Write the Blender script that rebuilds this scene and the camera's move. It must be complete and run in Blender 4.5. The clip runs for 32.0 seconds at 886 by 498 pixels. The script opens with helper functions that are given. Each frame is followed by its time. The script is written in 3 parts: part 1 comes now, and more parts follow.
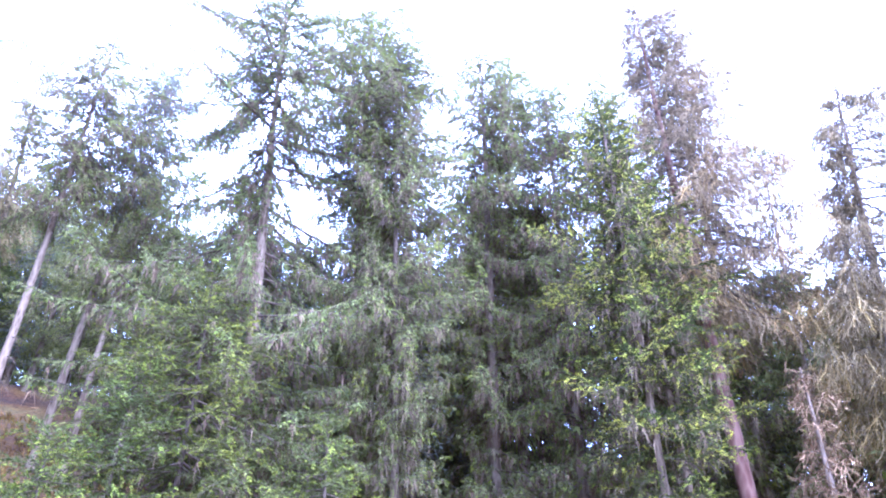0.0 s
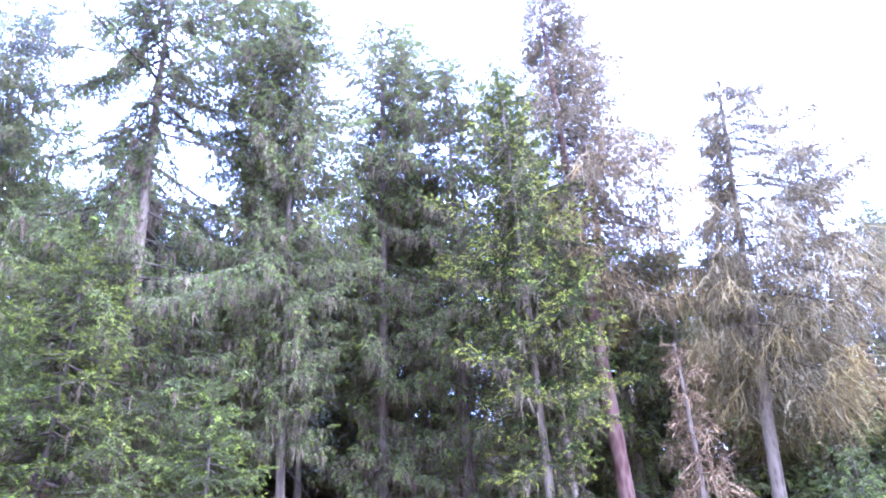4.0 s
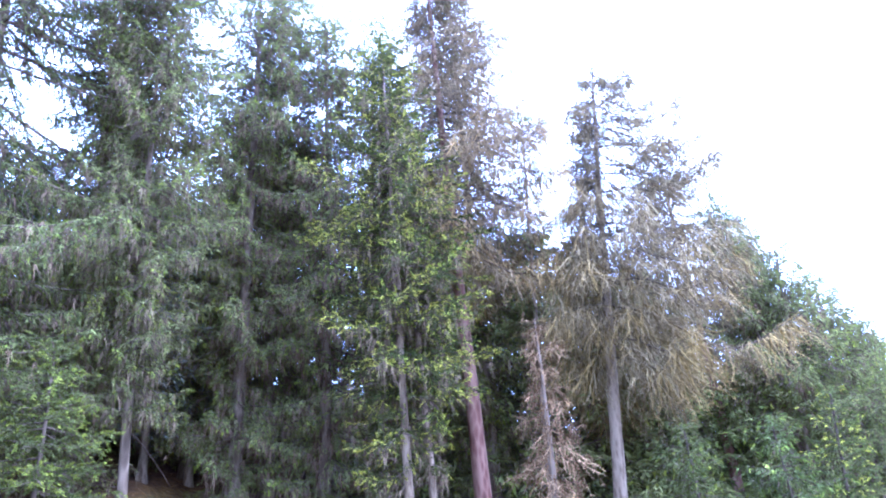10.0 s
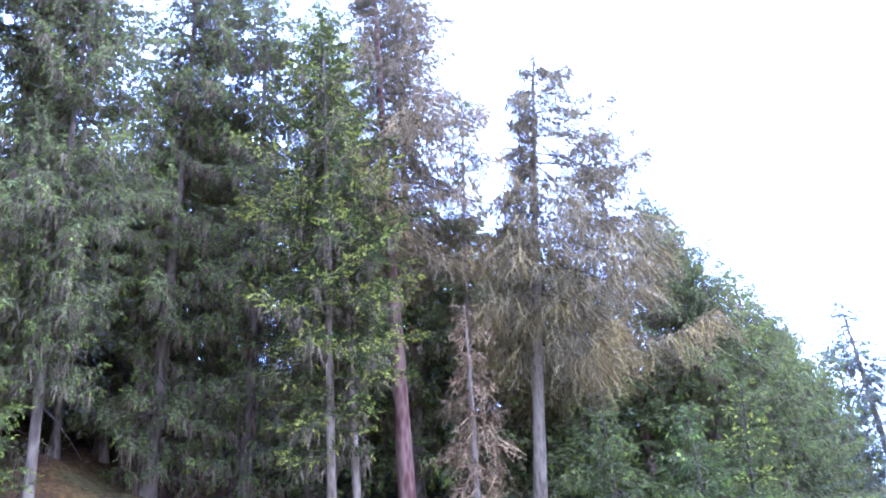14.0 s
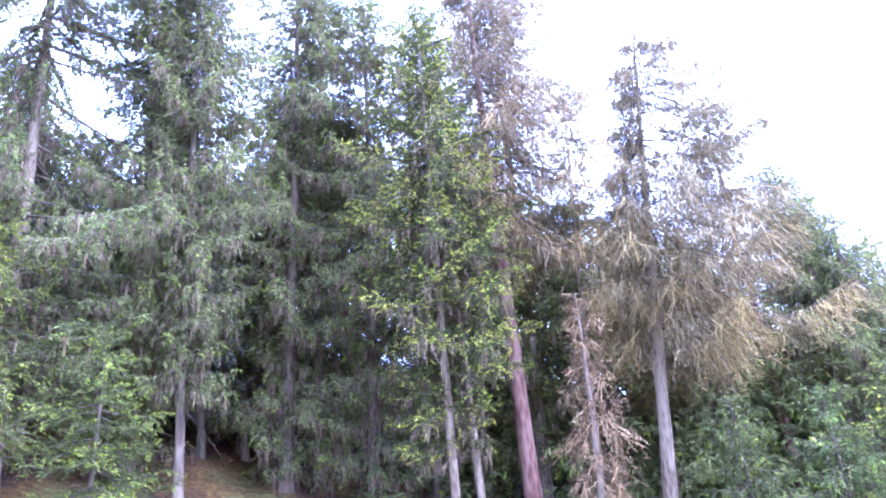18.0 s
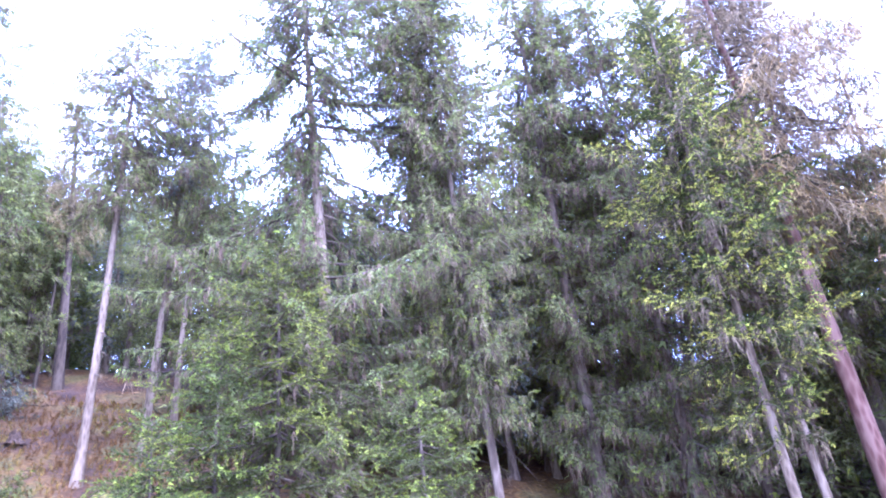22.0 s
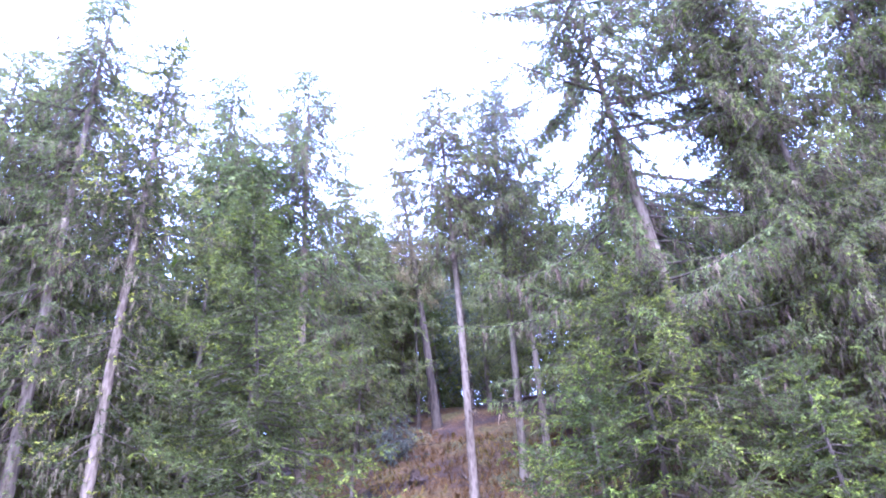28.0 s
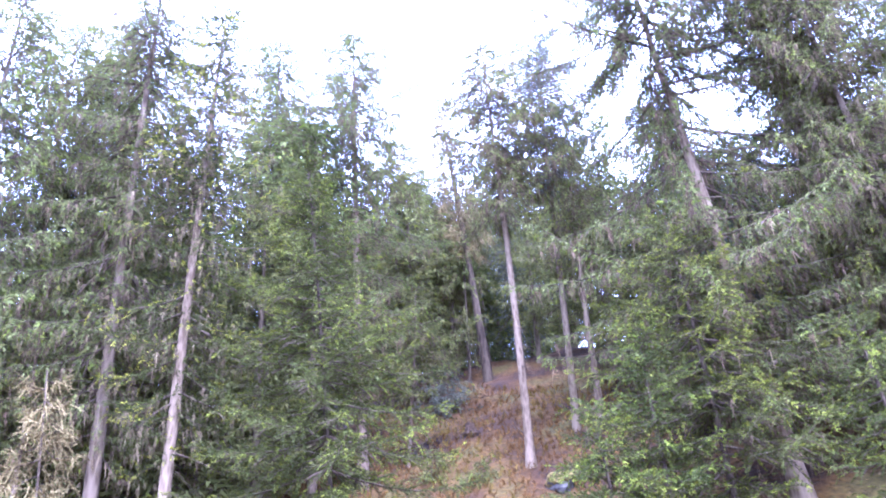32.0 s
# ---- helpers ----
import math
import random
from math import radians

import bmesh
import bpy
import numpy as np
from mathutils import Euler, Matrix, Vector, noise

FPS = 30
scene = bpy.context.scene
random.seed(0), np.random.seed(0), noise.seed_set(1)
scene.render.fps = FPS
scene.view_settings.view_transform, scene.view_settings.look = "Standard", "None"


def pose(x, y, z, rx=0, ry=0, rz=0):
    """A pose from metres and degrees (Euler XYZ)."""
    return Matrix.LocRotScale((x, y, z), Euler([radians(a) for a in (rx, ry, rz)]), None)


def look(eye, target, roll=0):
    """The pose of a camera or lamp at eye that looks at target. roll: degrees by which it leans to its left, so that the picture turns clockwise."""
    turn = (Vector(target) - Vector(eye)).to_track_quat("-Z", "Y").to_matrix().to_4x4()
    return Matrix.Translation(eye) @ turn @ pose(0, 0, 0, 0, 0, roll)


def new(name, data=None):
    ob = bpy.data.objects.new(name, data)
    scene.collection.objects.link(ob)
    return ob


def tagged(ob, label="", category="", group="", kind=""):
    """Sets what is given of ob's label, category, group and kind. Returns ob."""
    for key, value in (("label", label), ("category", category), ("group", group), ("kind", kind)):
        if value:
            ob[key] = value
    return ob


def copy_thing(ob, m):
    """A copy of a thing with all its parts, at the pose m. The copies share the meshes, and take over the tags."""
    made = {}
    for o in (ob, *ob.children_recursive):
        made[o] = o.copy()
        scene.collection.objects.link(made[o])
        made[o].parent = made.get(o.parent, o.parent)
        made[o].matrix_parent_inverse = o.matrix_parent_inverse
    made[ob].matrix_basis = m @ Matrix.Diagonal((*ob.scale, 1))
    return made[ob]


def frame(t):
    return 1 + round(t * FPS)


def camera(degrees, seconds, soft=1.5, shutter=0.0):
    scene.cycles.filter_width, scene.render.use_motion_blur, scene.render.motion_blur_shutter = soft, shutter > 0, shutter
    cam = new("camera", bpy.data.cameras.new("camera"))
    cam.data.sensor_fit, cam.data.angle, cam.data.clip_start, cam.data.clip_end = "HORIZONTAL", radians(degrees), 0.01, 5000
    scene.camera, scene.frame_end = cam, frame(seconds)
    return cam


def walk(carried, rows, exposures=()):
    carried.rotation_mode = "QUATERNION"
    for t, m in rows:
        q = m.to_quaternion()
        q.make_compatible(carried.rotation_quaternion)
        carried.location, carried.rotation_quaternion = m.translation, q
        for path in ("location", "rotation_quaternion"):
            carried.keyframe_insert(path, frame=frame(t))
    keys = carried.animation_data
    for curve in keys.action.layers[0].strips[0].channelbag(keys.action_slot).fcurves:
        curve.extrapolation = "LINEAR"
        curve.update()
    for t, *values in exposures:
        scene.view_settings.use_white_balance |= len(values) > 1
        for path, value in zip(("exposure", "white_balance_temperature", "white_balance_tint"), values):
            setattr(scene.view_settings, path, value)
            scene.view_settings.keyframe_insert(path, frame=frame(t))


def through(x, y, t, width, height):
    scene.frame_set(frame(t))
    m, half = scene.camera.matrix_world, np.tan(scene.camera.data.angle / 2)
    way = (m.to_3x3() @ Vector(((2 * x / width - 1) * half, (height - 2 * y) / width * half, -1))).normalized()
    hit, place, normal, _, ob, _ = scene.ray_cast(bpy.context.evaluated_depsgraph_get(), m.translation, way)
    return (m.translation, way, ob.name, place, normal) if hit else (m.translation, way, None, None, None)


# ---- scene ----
cam = camera(62.62, 32.0, soft=2.0)
PATH = [
    (0, 0.184, -0.116, 1.341, 122.374, -0.263, -1.832),
    (0.5, 0.116, -0.136, 1.324, 122.121, 0.243, -3.206),
    (1, 0.075, -0.129, 1.295, 121.876, 0.549, -4.448),
    (1.5, 0.068, -0.133, 1.301, 121.443, 0.845, -5.418),
    (2, 0.092, -0.112, 1.341, 120.932, 0.929, -6.041),
    (2.5, 0.131, -0.12, 1.378, 120.431, 1.145, -6.779),
    (3, 0.093, -0.087, 1.373, 120.165, 1.524, -8.075),
    (3.5, 0.04, -0.072, 1.399, 119.94, 1.982, -9.361),
    (5.5, -0.002, -0.03, 1.442, 118.663, 2.571, -13.05),
    (6, 0, -0.031, 1.432, 118.372, 2.587, -13.72),
    (6.5, -0.005, -0.018, 1.405, 118.109, 2.579, -14.357),
    (7, -0.002, -0.008, 1.378, 117.801, 2.636, -14.958),
    (7.5, -0.023, 0.009, 1.381, 117.446, 2.872, -15.927),
    (8, -0.019, 0.031, 1.365, 117.267, 3.092, -16.845),
    (8.5, -0.033, 0.05, 1.382, 117.125, 3.378, -17.971),
    (9, -0.04, 0.056, 1.408, 117.034, 3.582, -19.007),
    (9.5, -0.038, 0.055, 1.44, 116.877, 3.865, -20.322),
    (10, -0.039, 0.078, 1.44, 116.838, 3.977, -21.359),
    (10.5, -0.038, 0.096, 1.416, 116.746, 4.02, -22.263),
    (11, -0.042, 0.108, 1.439, 116.391, 4.112, -23.348),
    (11.5, -0.029, 0.111, 1.42, 116.159, 4.145, -24.219),
    (12, -0.005, 0.104, 1.423, 115.844, 4.073, -24.971),
    (12.5, -0.024, 0.094, 1.423, 115.557, 3.942, -25.618),
    (13, -0.022, 0.082, 1.479, 115.211, 3.956, -26.178),
    (13.5, -0, 0.081, 1.494, 115.054, 3.873, -26.626),
    (14, 0.055, 0.028, 1.497, 114.934, 3.856, -26.914),
    (14.5, 0.095, -0.032, 1.488, 114.777, 3.957, -27.41),
    (16.5, 0.25, -0.256, 1.509, 114.295, 4.728, -24.916),
    (17, 0.242, -0.175, 1.524, 114.376, 4.224, -22.815),
    (17.5, 0.337, -0.181, 1.524, 114.609, 4.203, -19.374),
    (18, 0.387, -0.144, 1.561, 114.763, 3.705, -16.488),
    (18.5, 0.39, -0.084, 1.56, 115.086, 3.336, -13.814),
    (19, 0.374, -0.048, 1.588, 115.303, 3.444, -11.193),
    (19.5, 0.393, -0.014, 1.617, 115.62, 3.768, -7.567),
    (20, 0.385, 0.005, 1.692, 115.921, 3.981, -4.199),
    (20.5, 0.351, 0.024, 1.74, 116.251, 4.131, -0.837),
    (21, 0.284, 0.077, 1.746, 116.68, 4.444, 2.23),
    (21.5, 0.208, 0.063, 1.747, 116.904, 4.696, 4.591),
    (22, 0.159, 0.073, 1.739, 117.254, 5.076, 6.63),
    (22.5, 0.127, 0.097, 1.769, 117.719, 5.411, 9.301),
    (23, 0.133, 0.106, 1.821, 118.344, 5.754, 12.485),
    (23.5, 0.062, 0.056, 1.869, 118.927, 5.881, 15.438),
    (24, -0.021, 0.065, 1.903, 119.48, 5.752, 18.089),
    (24.5, -0.151, 0.136, 1.895, 120.194, 6.535, 22.013),
    (25, -0.245, 0.172, 1.89, 120.587, 7.004, 25.116),
    (25.5, -0.237, 0.138, 1.871, 120.457, 6.943, 26.399),
    (27.5, -0.281, 0.211, 1.912, 120.444, 4.9, 32.921),
    (28, -0.334, 0.267, 1.964, 120.484, 4.459, 34.206),
    (28.5, -0.381, 0.258, 1.945, 120.577, 4.329, 34.768),
    (29, -0.4, 0.198, 1.945, 120.581, 4.35, 35.148),
    (29.5, -0.364, 0.121, 1.97, 120.397, 4.627, 35.732),
    (30, -0.343, 0.029, 1.97, 120.106, 4.581, 36.561),
    (30.5, -0.325, -0.086, 1.991, 119.345, 4.418, 37.166),
    (31, -0.301, -0.196, 1.97, 118.647, 4.326, 37.476),
    (31.5, -0.303, -0.271, 1.962, 117.813, 4.205, 37.666),
    (32, -0.27, -0.324, 2.003, 116.962, 4.134, 37.744),
]
walk(cam, [(t, pose(*p)) for t, *p in PATH], exposures=[(0, 4.08, 4240, 45), (9, 3.78, 4120, 37), (14, 3.42, 4120, 36), (19, 4.12, 4220, 46), (23, 4.08, 4240, 50), (28, 3.78, 4240, 48), (32, 3.85, 4380, 48)])

# ---- sky and sun ----
world = bpy.data.worlds.new("sky")
scene.world = world
world.use_nodes = True
wn, wl = world.node_tree.nodes, world.node_tree.links
wn.clear()
SUN_EL, SUN_AZ = radians(64), radians(128)
sky = wn.new("ShaderNodeTexSky")
sky.sky_type, sky.sun_disc = "NISHITA", False
sky.sun_elevation, sky.sun_rotation = SUN_EL, SUN_AZ
sky.air_density, sky.dust_density = 1.0, 4.0
blue = wn.new("ShaderNodeBackground")
blue.inputs["Strength"].default_value = 0.04
cloud = wn.new("ShaderNodeBackground")  # the white cloud sheet
cloud.inputs["Color"].default_value = (0.88, 0.94, 1.0, 1)
cloud.inputs["Strength"].default_value = 0.85
both = wn.new("ShaderNodeAddShader")
wo = wn.new("ShaderNodeOutputWorld")
wl.new(sky.outputs[0], blue.inputs[0])
wl.new(blue.outputs[0], both.inputs[0])
wl.new(cloud.outputs[0], both.inputs[1])
wl.new(both.outputs[0], wo.inputs[0])
sun = new("sun", bpy.data.lights.new("sun", "SUN"))
sun.data.energy, sun.data.angle, sun.data.color = 2.4, radians(55), (1, 0.97, 0.92)
SUN_FROM = Vector((math.sin(SUN_AZ) * math.cos(SUN_EL), math.cos(SUN_AZ) * math.cos(SUN_EL), math.sin(SUN_EL)))
sun.matrix_world = look(SUN_FROM * 60, (0, 0, 0))


# ---- materials ----
def material(name, rough=0.8):
    m = bpy.data.materials.new(name)
    m.use_nodes = True
    n, l = m.node_tree.nodes, m.node_tree.links
    p = n["Principled BSDF"]
    p.inputs["Roughness"].default_value = rough
    p.inputs["Specular IOR Level"].default_value = 0.15
    return m, n, l, p


def ramp(n, stops):
    r = n.new("ShaderNodeValToRGB")
    e = r.color_ramp.elements
    while len(e) < len(stops):
        e.new(0.5)
    for k, (at, c) in zip(e, stops):
        k.position, k.color = at, (*c, 1)
    return r


def needles(name, dark, mid, light, through=0.35):
    """Needle foliage: colour varies from twig to twig and from tree to tree; some light passes through."""
    m, n, l, p = material(name, 0.8)
    p.inputs["Specular IOR Level"].default_value = 0.05
    geo = n.new("ShaderNodeNewGeometry")
    r = ramp(n, [(0.0, dark), (0.55, mid), (1.0, light)])
    l.new(geo.outputs["Random Per Island"], r.inputs[0])
    info = n.new("ShaderNodeObjectInfo")
    tex = n.new("ShaderNodeTexNoise")
    tex.inputs["Scale"].default_value = 0.9
    co = n.new("ShaderNodeTexCoord")
    l.new(co.outputs["Object"], tex.inputs["Vector"])
    hsv = n.new("ShaderNodeHueSaturation")
    val = n.new("ShaderNodeMapRange")
    val.inputs["From Min"].default_value, val.inputs["From Max"].default_value = 0.3, 0.7
    val.inputs["To Min"].default_value, val.inputs["To Max"].default_value = 0.7, 1.35
    l.new(tex.outputs[0], val.inputs[0])
    hue = n.new("ShaderNodeMapRange")
    hue.inputs["To Min"].default_value, hue.inputs["To Max"].default_value = 0.485, 0.515
    l.new(info.outputs["Random"], hue.inputs[0])
    l.new(hue.outputs[0], hsv.inputs["Hue"])
    l.new(val.outputs[0], hsv.inputs["Value"])
    l.new(r.outputs[0], hsv.inputs["Color"])
    l.new(hsv.outputs[0], p.inputs["Base Color"])
    if through:
        tr = n.new("ShaderNodeBsdfTranslucent")
        l.new(hsv.outputs[0], tr.inputs[0])
        mix = n.new("ShaderNodeMixShader")
        mix.inputs[0].default_value = through
        l.new(p.outputs[0], mix.inputs[1])
        l.new(tr.outputs[0], mix.inputs[2])
        l.new(mix.outputs[0], n["Material Output"].inputs[0])
    return m


def bark(name, dark, mid, pale, scale=9.0):
    """Furrowed bark: plates drawn out along the stem, with pale crust and dark cracks."""
    m, n, l, p = material(name, 0.9)
    co = n.new("ShaderNodeTexCoord")
    mp = n.new("ShaderNodeMapping")
    mp.inputs["Scale"].default_value = (1, 1, 0.28)
    l.new(co.outputs["Object"], mp.inputs[0])
    vor = n.new("ShaderNodeTexVoronoi")
    vor.inputs["Scale"].default_value = scale
    l.new(mp.outputs[0], vor.inputs["Vector"])
    big = n.new("ShaderNodeTexNoise")
    big.inputs["Scale"].default_value, big.inputs["Detail"].default_value = 2.2, 5
    l.new(mp.outputs[0], big.inputs["Vector"])
    add = n.new("ShaderNodeMath")
    add.operation = "MULTIPLY_ADD"
    l.new(vor.outputs["Distance"], add.inputs[0])
    add.inputs[1].default_value = 0.45
    l.new(big.outputs[0], add.inputs[2])
    r = ramp(n, [(0.35, dark), (0.62, mid), (0.85, pale)])
    l.new(add.outputs[0], r.inputs[0])
    l.new(r.outputs[0], p.inputs["Base Color"])
    b = n.new("ShaderNodeBump")
    b.inputs["Strength"].default_value, b.inputs["Distance"].default_value = 0.8, 0.03
    l.new(add.outputs[0], b.inputs["Height"])
    l.new(b.outputs[0], p.inputs["Normal"])
    return m


NEEDLE = needles("spruce_needles", (0.05, 0.056, 0.014), (0.09, 0.097, 0.023), (0.142, 0.146, 0.035), 0.42)
# greener needles, darkened to carry the dim light low down and inside crowns
NEEDLE_FRESH_SHADED = needles("shaded_fresh_needles", (0.024, 0.03, 0.0065), (0.045, 0.053, 0.0105), (0.076, 0.084, 0.017), 0.4)
NEEDLE_BLUE = needles("spruce_needles_bluish", (0.046, 0.053, 0.036), (0.083, 0.091, 0.058), (0.135, 0.142, 0.084), 0.42)
# pale young growth, brightened further so the shoots look lit
NEEDLE_TIP = needles("young_needles", (0.06, 0.075, 0.008), (0.1, 0.118, 0.011), (0.15, 0.166, 0.016))
NEEDLE_YELLOW = needles("yellow_green_needles", (0.135, 0.143, 0.012), (0.205, 0.21, 0.018), (0.285, 0.275, 0.027))
LICHEN = needles("hanging_lichen", (0.047, 0.032, 0.015), (0.086, 0.06, 0.028), (0.135, 0.098, 0.047), 0.15)
LARCH = needles("larch_twigs", (0.066, 0.047, 0.02), (0.118, 0.086, 0.035), (0.185, 0.138, 0.056), 0.1)
LARCH_DARK = needles("larch_shoots", (0.05, 0.039, 0.018), (0.1, 0.079, 0.036), (0.165, 0.132, 0.062), 0.15)
LARCH_GOLD = needles("larch_twigs_golden", (0.11, 0.073, 0.021), (0.175, 0.118, 0.032), (0.245, 0.17, 0.048), 0.15)
DEAD = needles("dead_twigs", (0.065, 0.044, 0.015), (0.112, 0.077, 0.027), (0.175, 0.128, 0.05), 0.1)
BARK = bark("spruce_bark", (0.024, 0.016, 0.008), (0.056, 0.039, 0.02), (0.108, 0.08, 0.045))
BARK_PALE = bark("pale_bark", (0.034, 0.022, 0.01), (0.08, 0.055, 0.027), (0.142, 0.104, 0.057), 14)
BARK_RED = bark("larch_bark", (0.025, 0.011, 0.007), (0.075, 0.033, 0.018), (0.14, 0.08, 0.047), 9)
# spruce bark with the shade on sheltered stems put into its colour
BARK_SHADED = bark("shaded_bark", (0.014, 0.009, 0.0045), (0.03, 0.02, 0.01), (0.058, 0.042, 0.022), 10)
BRANCH = bark("branch_bark", (0.017, 0.011, 0.0055), (0.037, 0.025, 0.0125), (0.072, 0.052, 0.028), 20)


# ---- mesh helpers ----
def mesh_from(name, verts, tris, mats, index=None):
    me = bpy.data.meshes.new(name)
    verts = np.ascontiguousarray(verts, dtype=np.float32)
    tris = np.ascontiguousarray(tris, dtype=np.int32)
    k = tris.shape[1]
    me.vertices.add(len(verts))
    me.vertices.foreach_set("co", verts.ravel())
    me.loops.add(tris.size)
    me.loops.foreach_set("vertex_index", tris.ravel())
    me.polygons.add(len(tris))
    me.polygons.foreach_set("loop_start", np.arange(0, tris.size, k, dtype=np.int32))
    for m in mats:
        me.materials.append(m)
    if index is not None:
        me.polygons.foreach_set("material_index", np.ascontiguousarray(index, dtype=np.int32))
    me.update(calc_edges=True)
    return me


def part_mesh(name, me, parent, label=""):
    ob = new(name, me)
    ob.parent = parent
    return tagged(ob, label)


def thing(name, place, label, category, group="", kind=""):
    e = new(name)
    e.empty_display_size = 0.3
    e.matrix_world = place
    return tagged(e, label, category, group, kind)


def tube(points, radii, sides, ridge=0.0, rng=None):
    """A tapered tube through the points, as vertices and four-sided faces."""
    points, radii = np.asarray(points, float), np.asarray(radii, float)
    d = np.gradient(points, axis=0)
    d /= np.linalg.norm(d, axis=1)[:, None] + 1e-9
    ref = np.where(np.abs(d[:, 2:3]) > 0.9, np.array([[1.0, 0, 0]]), np.array([[0, 0, 1.0]]))
    u = np.cross(ref, d)
    u /= np.linalg.norm(u, axis=1)[:, None]
    v = np.cross(d, u)
    a = np.linspace(0, 2 * math.pi, sides, endpoint=False)
    rr = np.repeat(radii[:, None], sides, axis=1)
    if ridge:
        rr = rr * (1 + ridge * rng.standard_normal(rr.shape))
    p = points[:, None, :] + rr[..., None] * (np.cos(a)[None, :, None] * u[:, None, :] + np.sin(a)[None, :, None] * v[:, None, :])
    k = np.arange(len(points) - 1)[:, None] * sides
    i = np.arange(sides)[None, :]
    j = (i + 1) % sides
    f = np.stack([k + i, k + j, k + sides + j, k + sides + i], -1).reshape(-1, 4)
    return p.reshape(-1, 3), f


def spray_template(seed, pairs, width, spread, lift, reach=0.42):
    """One needled twig along +x: thin diamond leaflets left and right of a stem, a few standing up."""
    r = np.random.default_rng(seed)
    vs, fs = [], []

    def leaf(p, d, w, nrm):
        d, nrm = np.asarray(d, float), np.asarray(nrm, float)
        s = np.cross(nrm, d)
        s = s / (np.linalg.norm(s) + 1e-9) * w
        b = len(vs)
        vs.extend([p + s + d * 0.15, p + d, p - s])
        fs.append((b, b + 1, b + 2))

    leaf(np.array([0.1, 0, 0]), (0.9, 0, 0), width, (0, 0.5, 1))
    for k in range(pairs):
        x = 0.06 + 0.86 * k / pairs
        size = reach * (1 - 0.45 * x)
        for side in (-1, 1):
            a = radians(spread + r.uniform(-14, 14))
            d = np.array([math.cos(a), side * math.sin(a), lift * r.uniform(-1, 1)]) * size * r.uniform(0.75, 1.2)
            leaf(np.array([x + r.uniform(-0.03, 0.03), 0, 0]), d, width * r.uniform(0.7, 1.1), (0, r.uniform(-0.6, 0.6), 1))
    return np.array(vs), np.array(fs)


SPRAYS = [spray_template(s, 4, 0.058, 40, 0.6) for s in range(8)]
STRANDS = [spray_template(40 + s, 1, 0.024, 18, 0.3) for s in range(4)]


def twig_template(seed, length, hang, reach, width, step, young=0.4, rows=(-1, 1)):
    """One needled branchlet along +x that bends down towards its end (hang 0 to 1): blunt shoots to both sides, the outer ones young."""
    r = np.random.default_rng(seed)
    n = max(3, int(round(length / step)))
    vs, fs, fm = [], [], []
    p, turn = np.zeros(3), r.uniform(-0.25, 0.25)

    def shoot(at, d, w, m):
        s = np.cross(d, r.normal(0, 1, 3) + np.array([0, 0, 1.2]))
        s = s / (np.linalg.norm(s) + 1e-9) * w
        b = len(vs)
        if r.random() < 0.4:
            vs.extend([at - s * 0.8, at + d * 0.75 + s, at + d])
        else:
            vs.extend([at + s, at + d, at - s])
        fs.append((b, b + 1, b + 2))
        fm.append(m)

    for k in range(n):
        s = (k + 0.5) / n
        a = -hang * radians(88) * s ** 0.7 + radians(14) * (1 - hang) * s
        t = np.array([math.cos(a), turn * s, math.sin(a)])
        up = np.array([-math.sin(a), 0, math.cos(a)])
        p = p + t * length / n
        for side in rows:
            b, e = radians(r.uniform(28, 62)), r.uniform(-0.6, 0.9) if side else 1.57
            d = t * math.cos(b) + (np.array([0, side * math.cos(e), 0]) + up * math.sin(e)) * math.sin(b)
            d = d * reach * r.uniform(0.65, 1.25) * (1.1 - 0.4 * s) + np.array([0, 0, -0.3 * hang * reach])
            shoot(p + t * r.uniform(-0.4, 0.4) * step, d, width * r.uniform(0.75, 1.2), 1 if s > 1 - young and r.random() < 0.8 else 0)
    shoot(p, t * reach * 1.2, width, 1)
    b = len(vs)
    vs.extend([np.array([0, 0.006, 0]), p * 0.5 + np.array([0, 0, 0.1 * hang * length]), p])
    fs.append((b, b + 1, b + 2))
    fm.append(2)
    return np.array(vs), np.array(fs), np.array(fm)


CLASSES = (0.2, 0.36, 0.6)
COMB = [[twig_template(100 + 10 * c + s, L, h, 0.105, 0.0165, 0.078, 0.3) for s, h in enumerate((0.55, 0.7, 0.8, 0.9, 0.95))] for c, L in enumerate(CLASSES)]
FLAT = [[twig_template(200 + 10 * c + s, L, h, 0.07, 0.0155, 0.052, 0.55, (-1, 0, 1)) for s, h in enumerate((0.05, 0.15, 0.3, 0.45, 0.6))] for c, L in enumerate(CLASSES)]


def chain_template(seed, length, width):
    """One bare hanging twig along +x: a thin crooked line with short spurs and a few side twigs."""
    r = np.random.default_rng(seed)
    n = max(3, int(length / 0.2))
    vs, fs = [], []
    p, d = np.zeros(3), np.array([1.0, 0, 0])
    side = np.array([0, width, 0])
    vs.extend([p - side, p + side])
    last = 0
    for k in range(n):
        d = d * 0.75 + np.array([0.25, 0, 0]) + r.normal(0, 0.24, 3)
        p = p + d / np.linalg.norm(d) * length / n
        w = side * (1 - 0.6 * (k + 1) / n)
        b = len(vs)
        vs.extend([p - w, p + w])
        fs.extend([(last, last + 1, b + 1), (last, b + 1, b)])
        last = b
        for _ in range(1):
            e = r.normal(0, 1, 3)
            e = e / np.linalg.norm(e) * (0.035 if r.random() < 0.5 else r.uniform(0.06, 0.18)) + np.array([0.015, 0, 0])
            b = len(vs)
            q = p - d * r.uniform(0, 0.1)
            vs.extend([q - d * width, q + e, q + d * width])
            fs.append((b, b + 1, b + 2))
    return np.array(vs), np.array(fs)


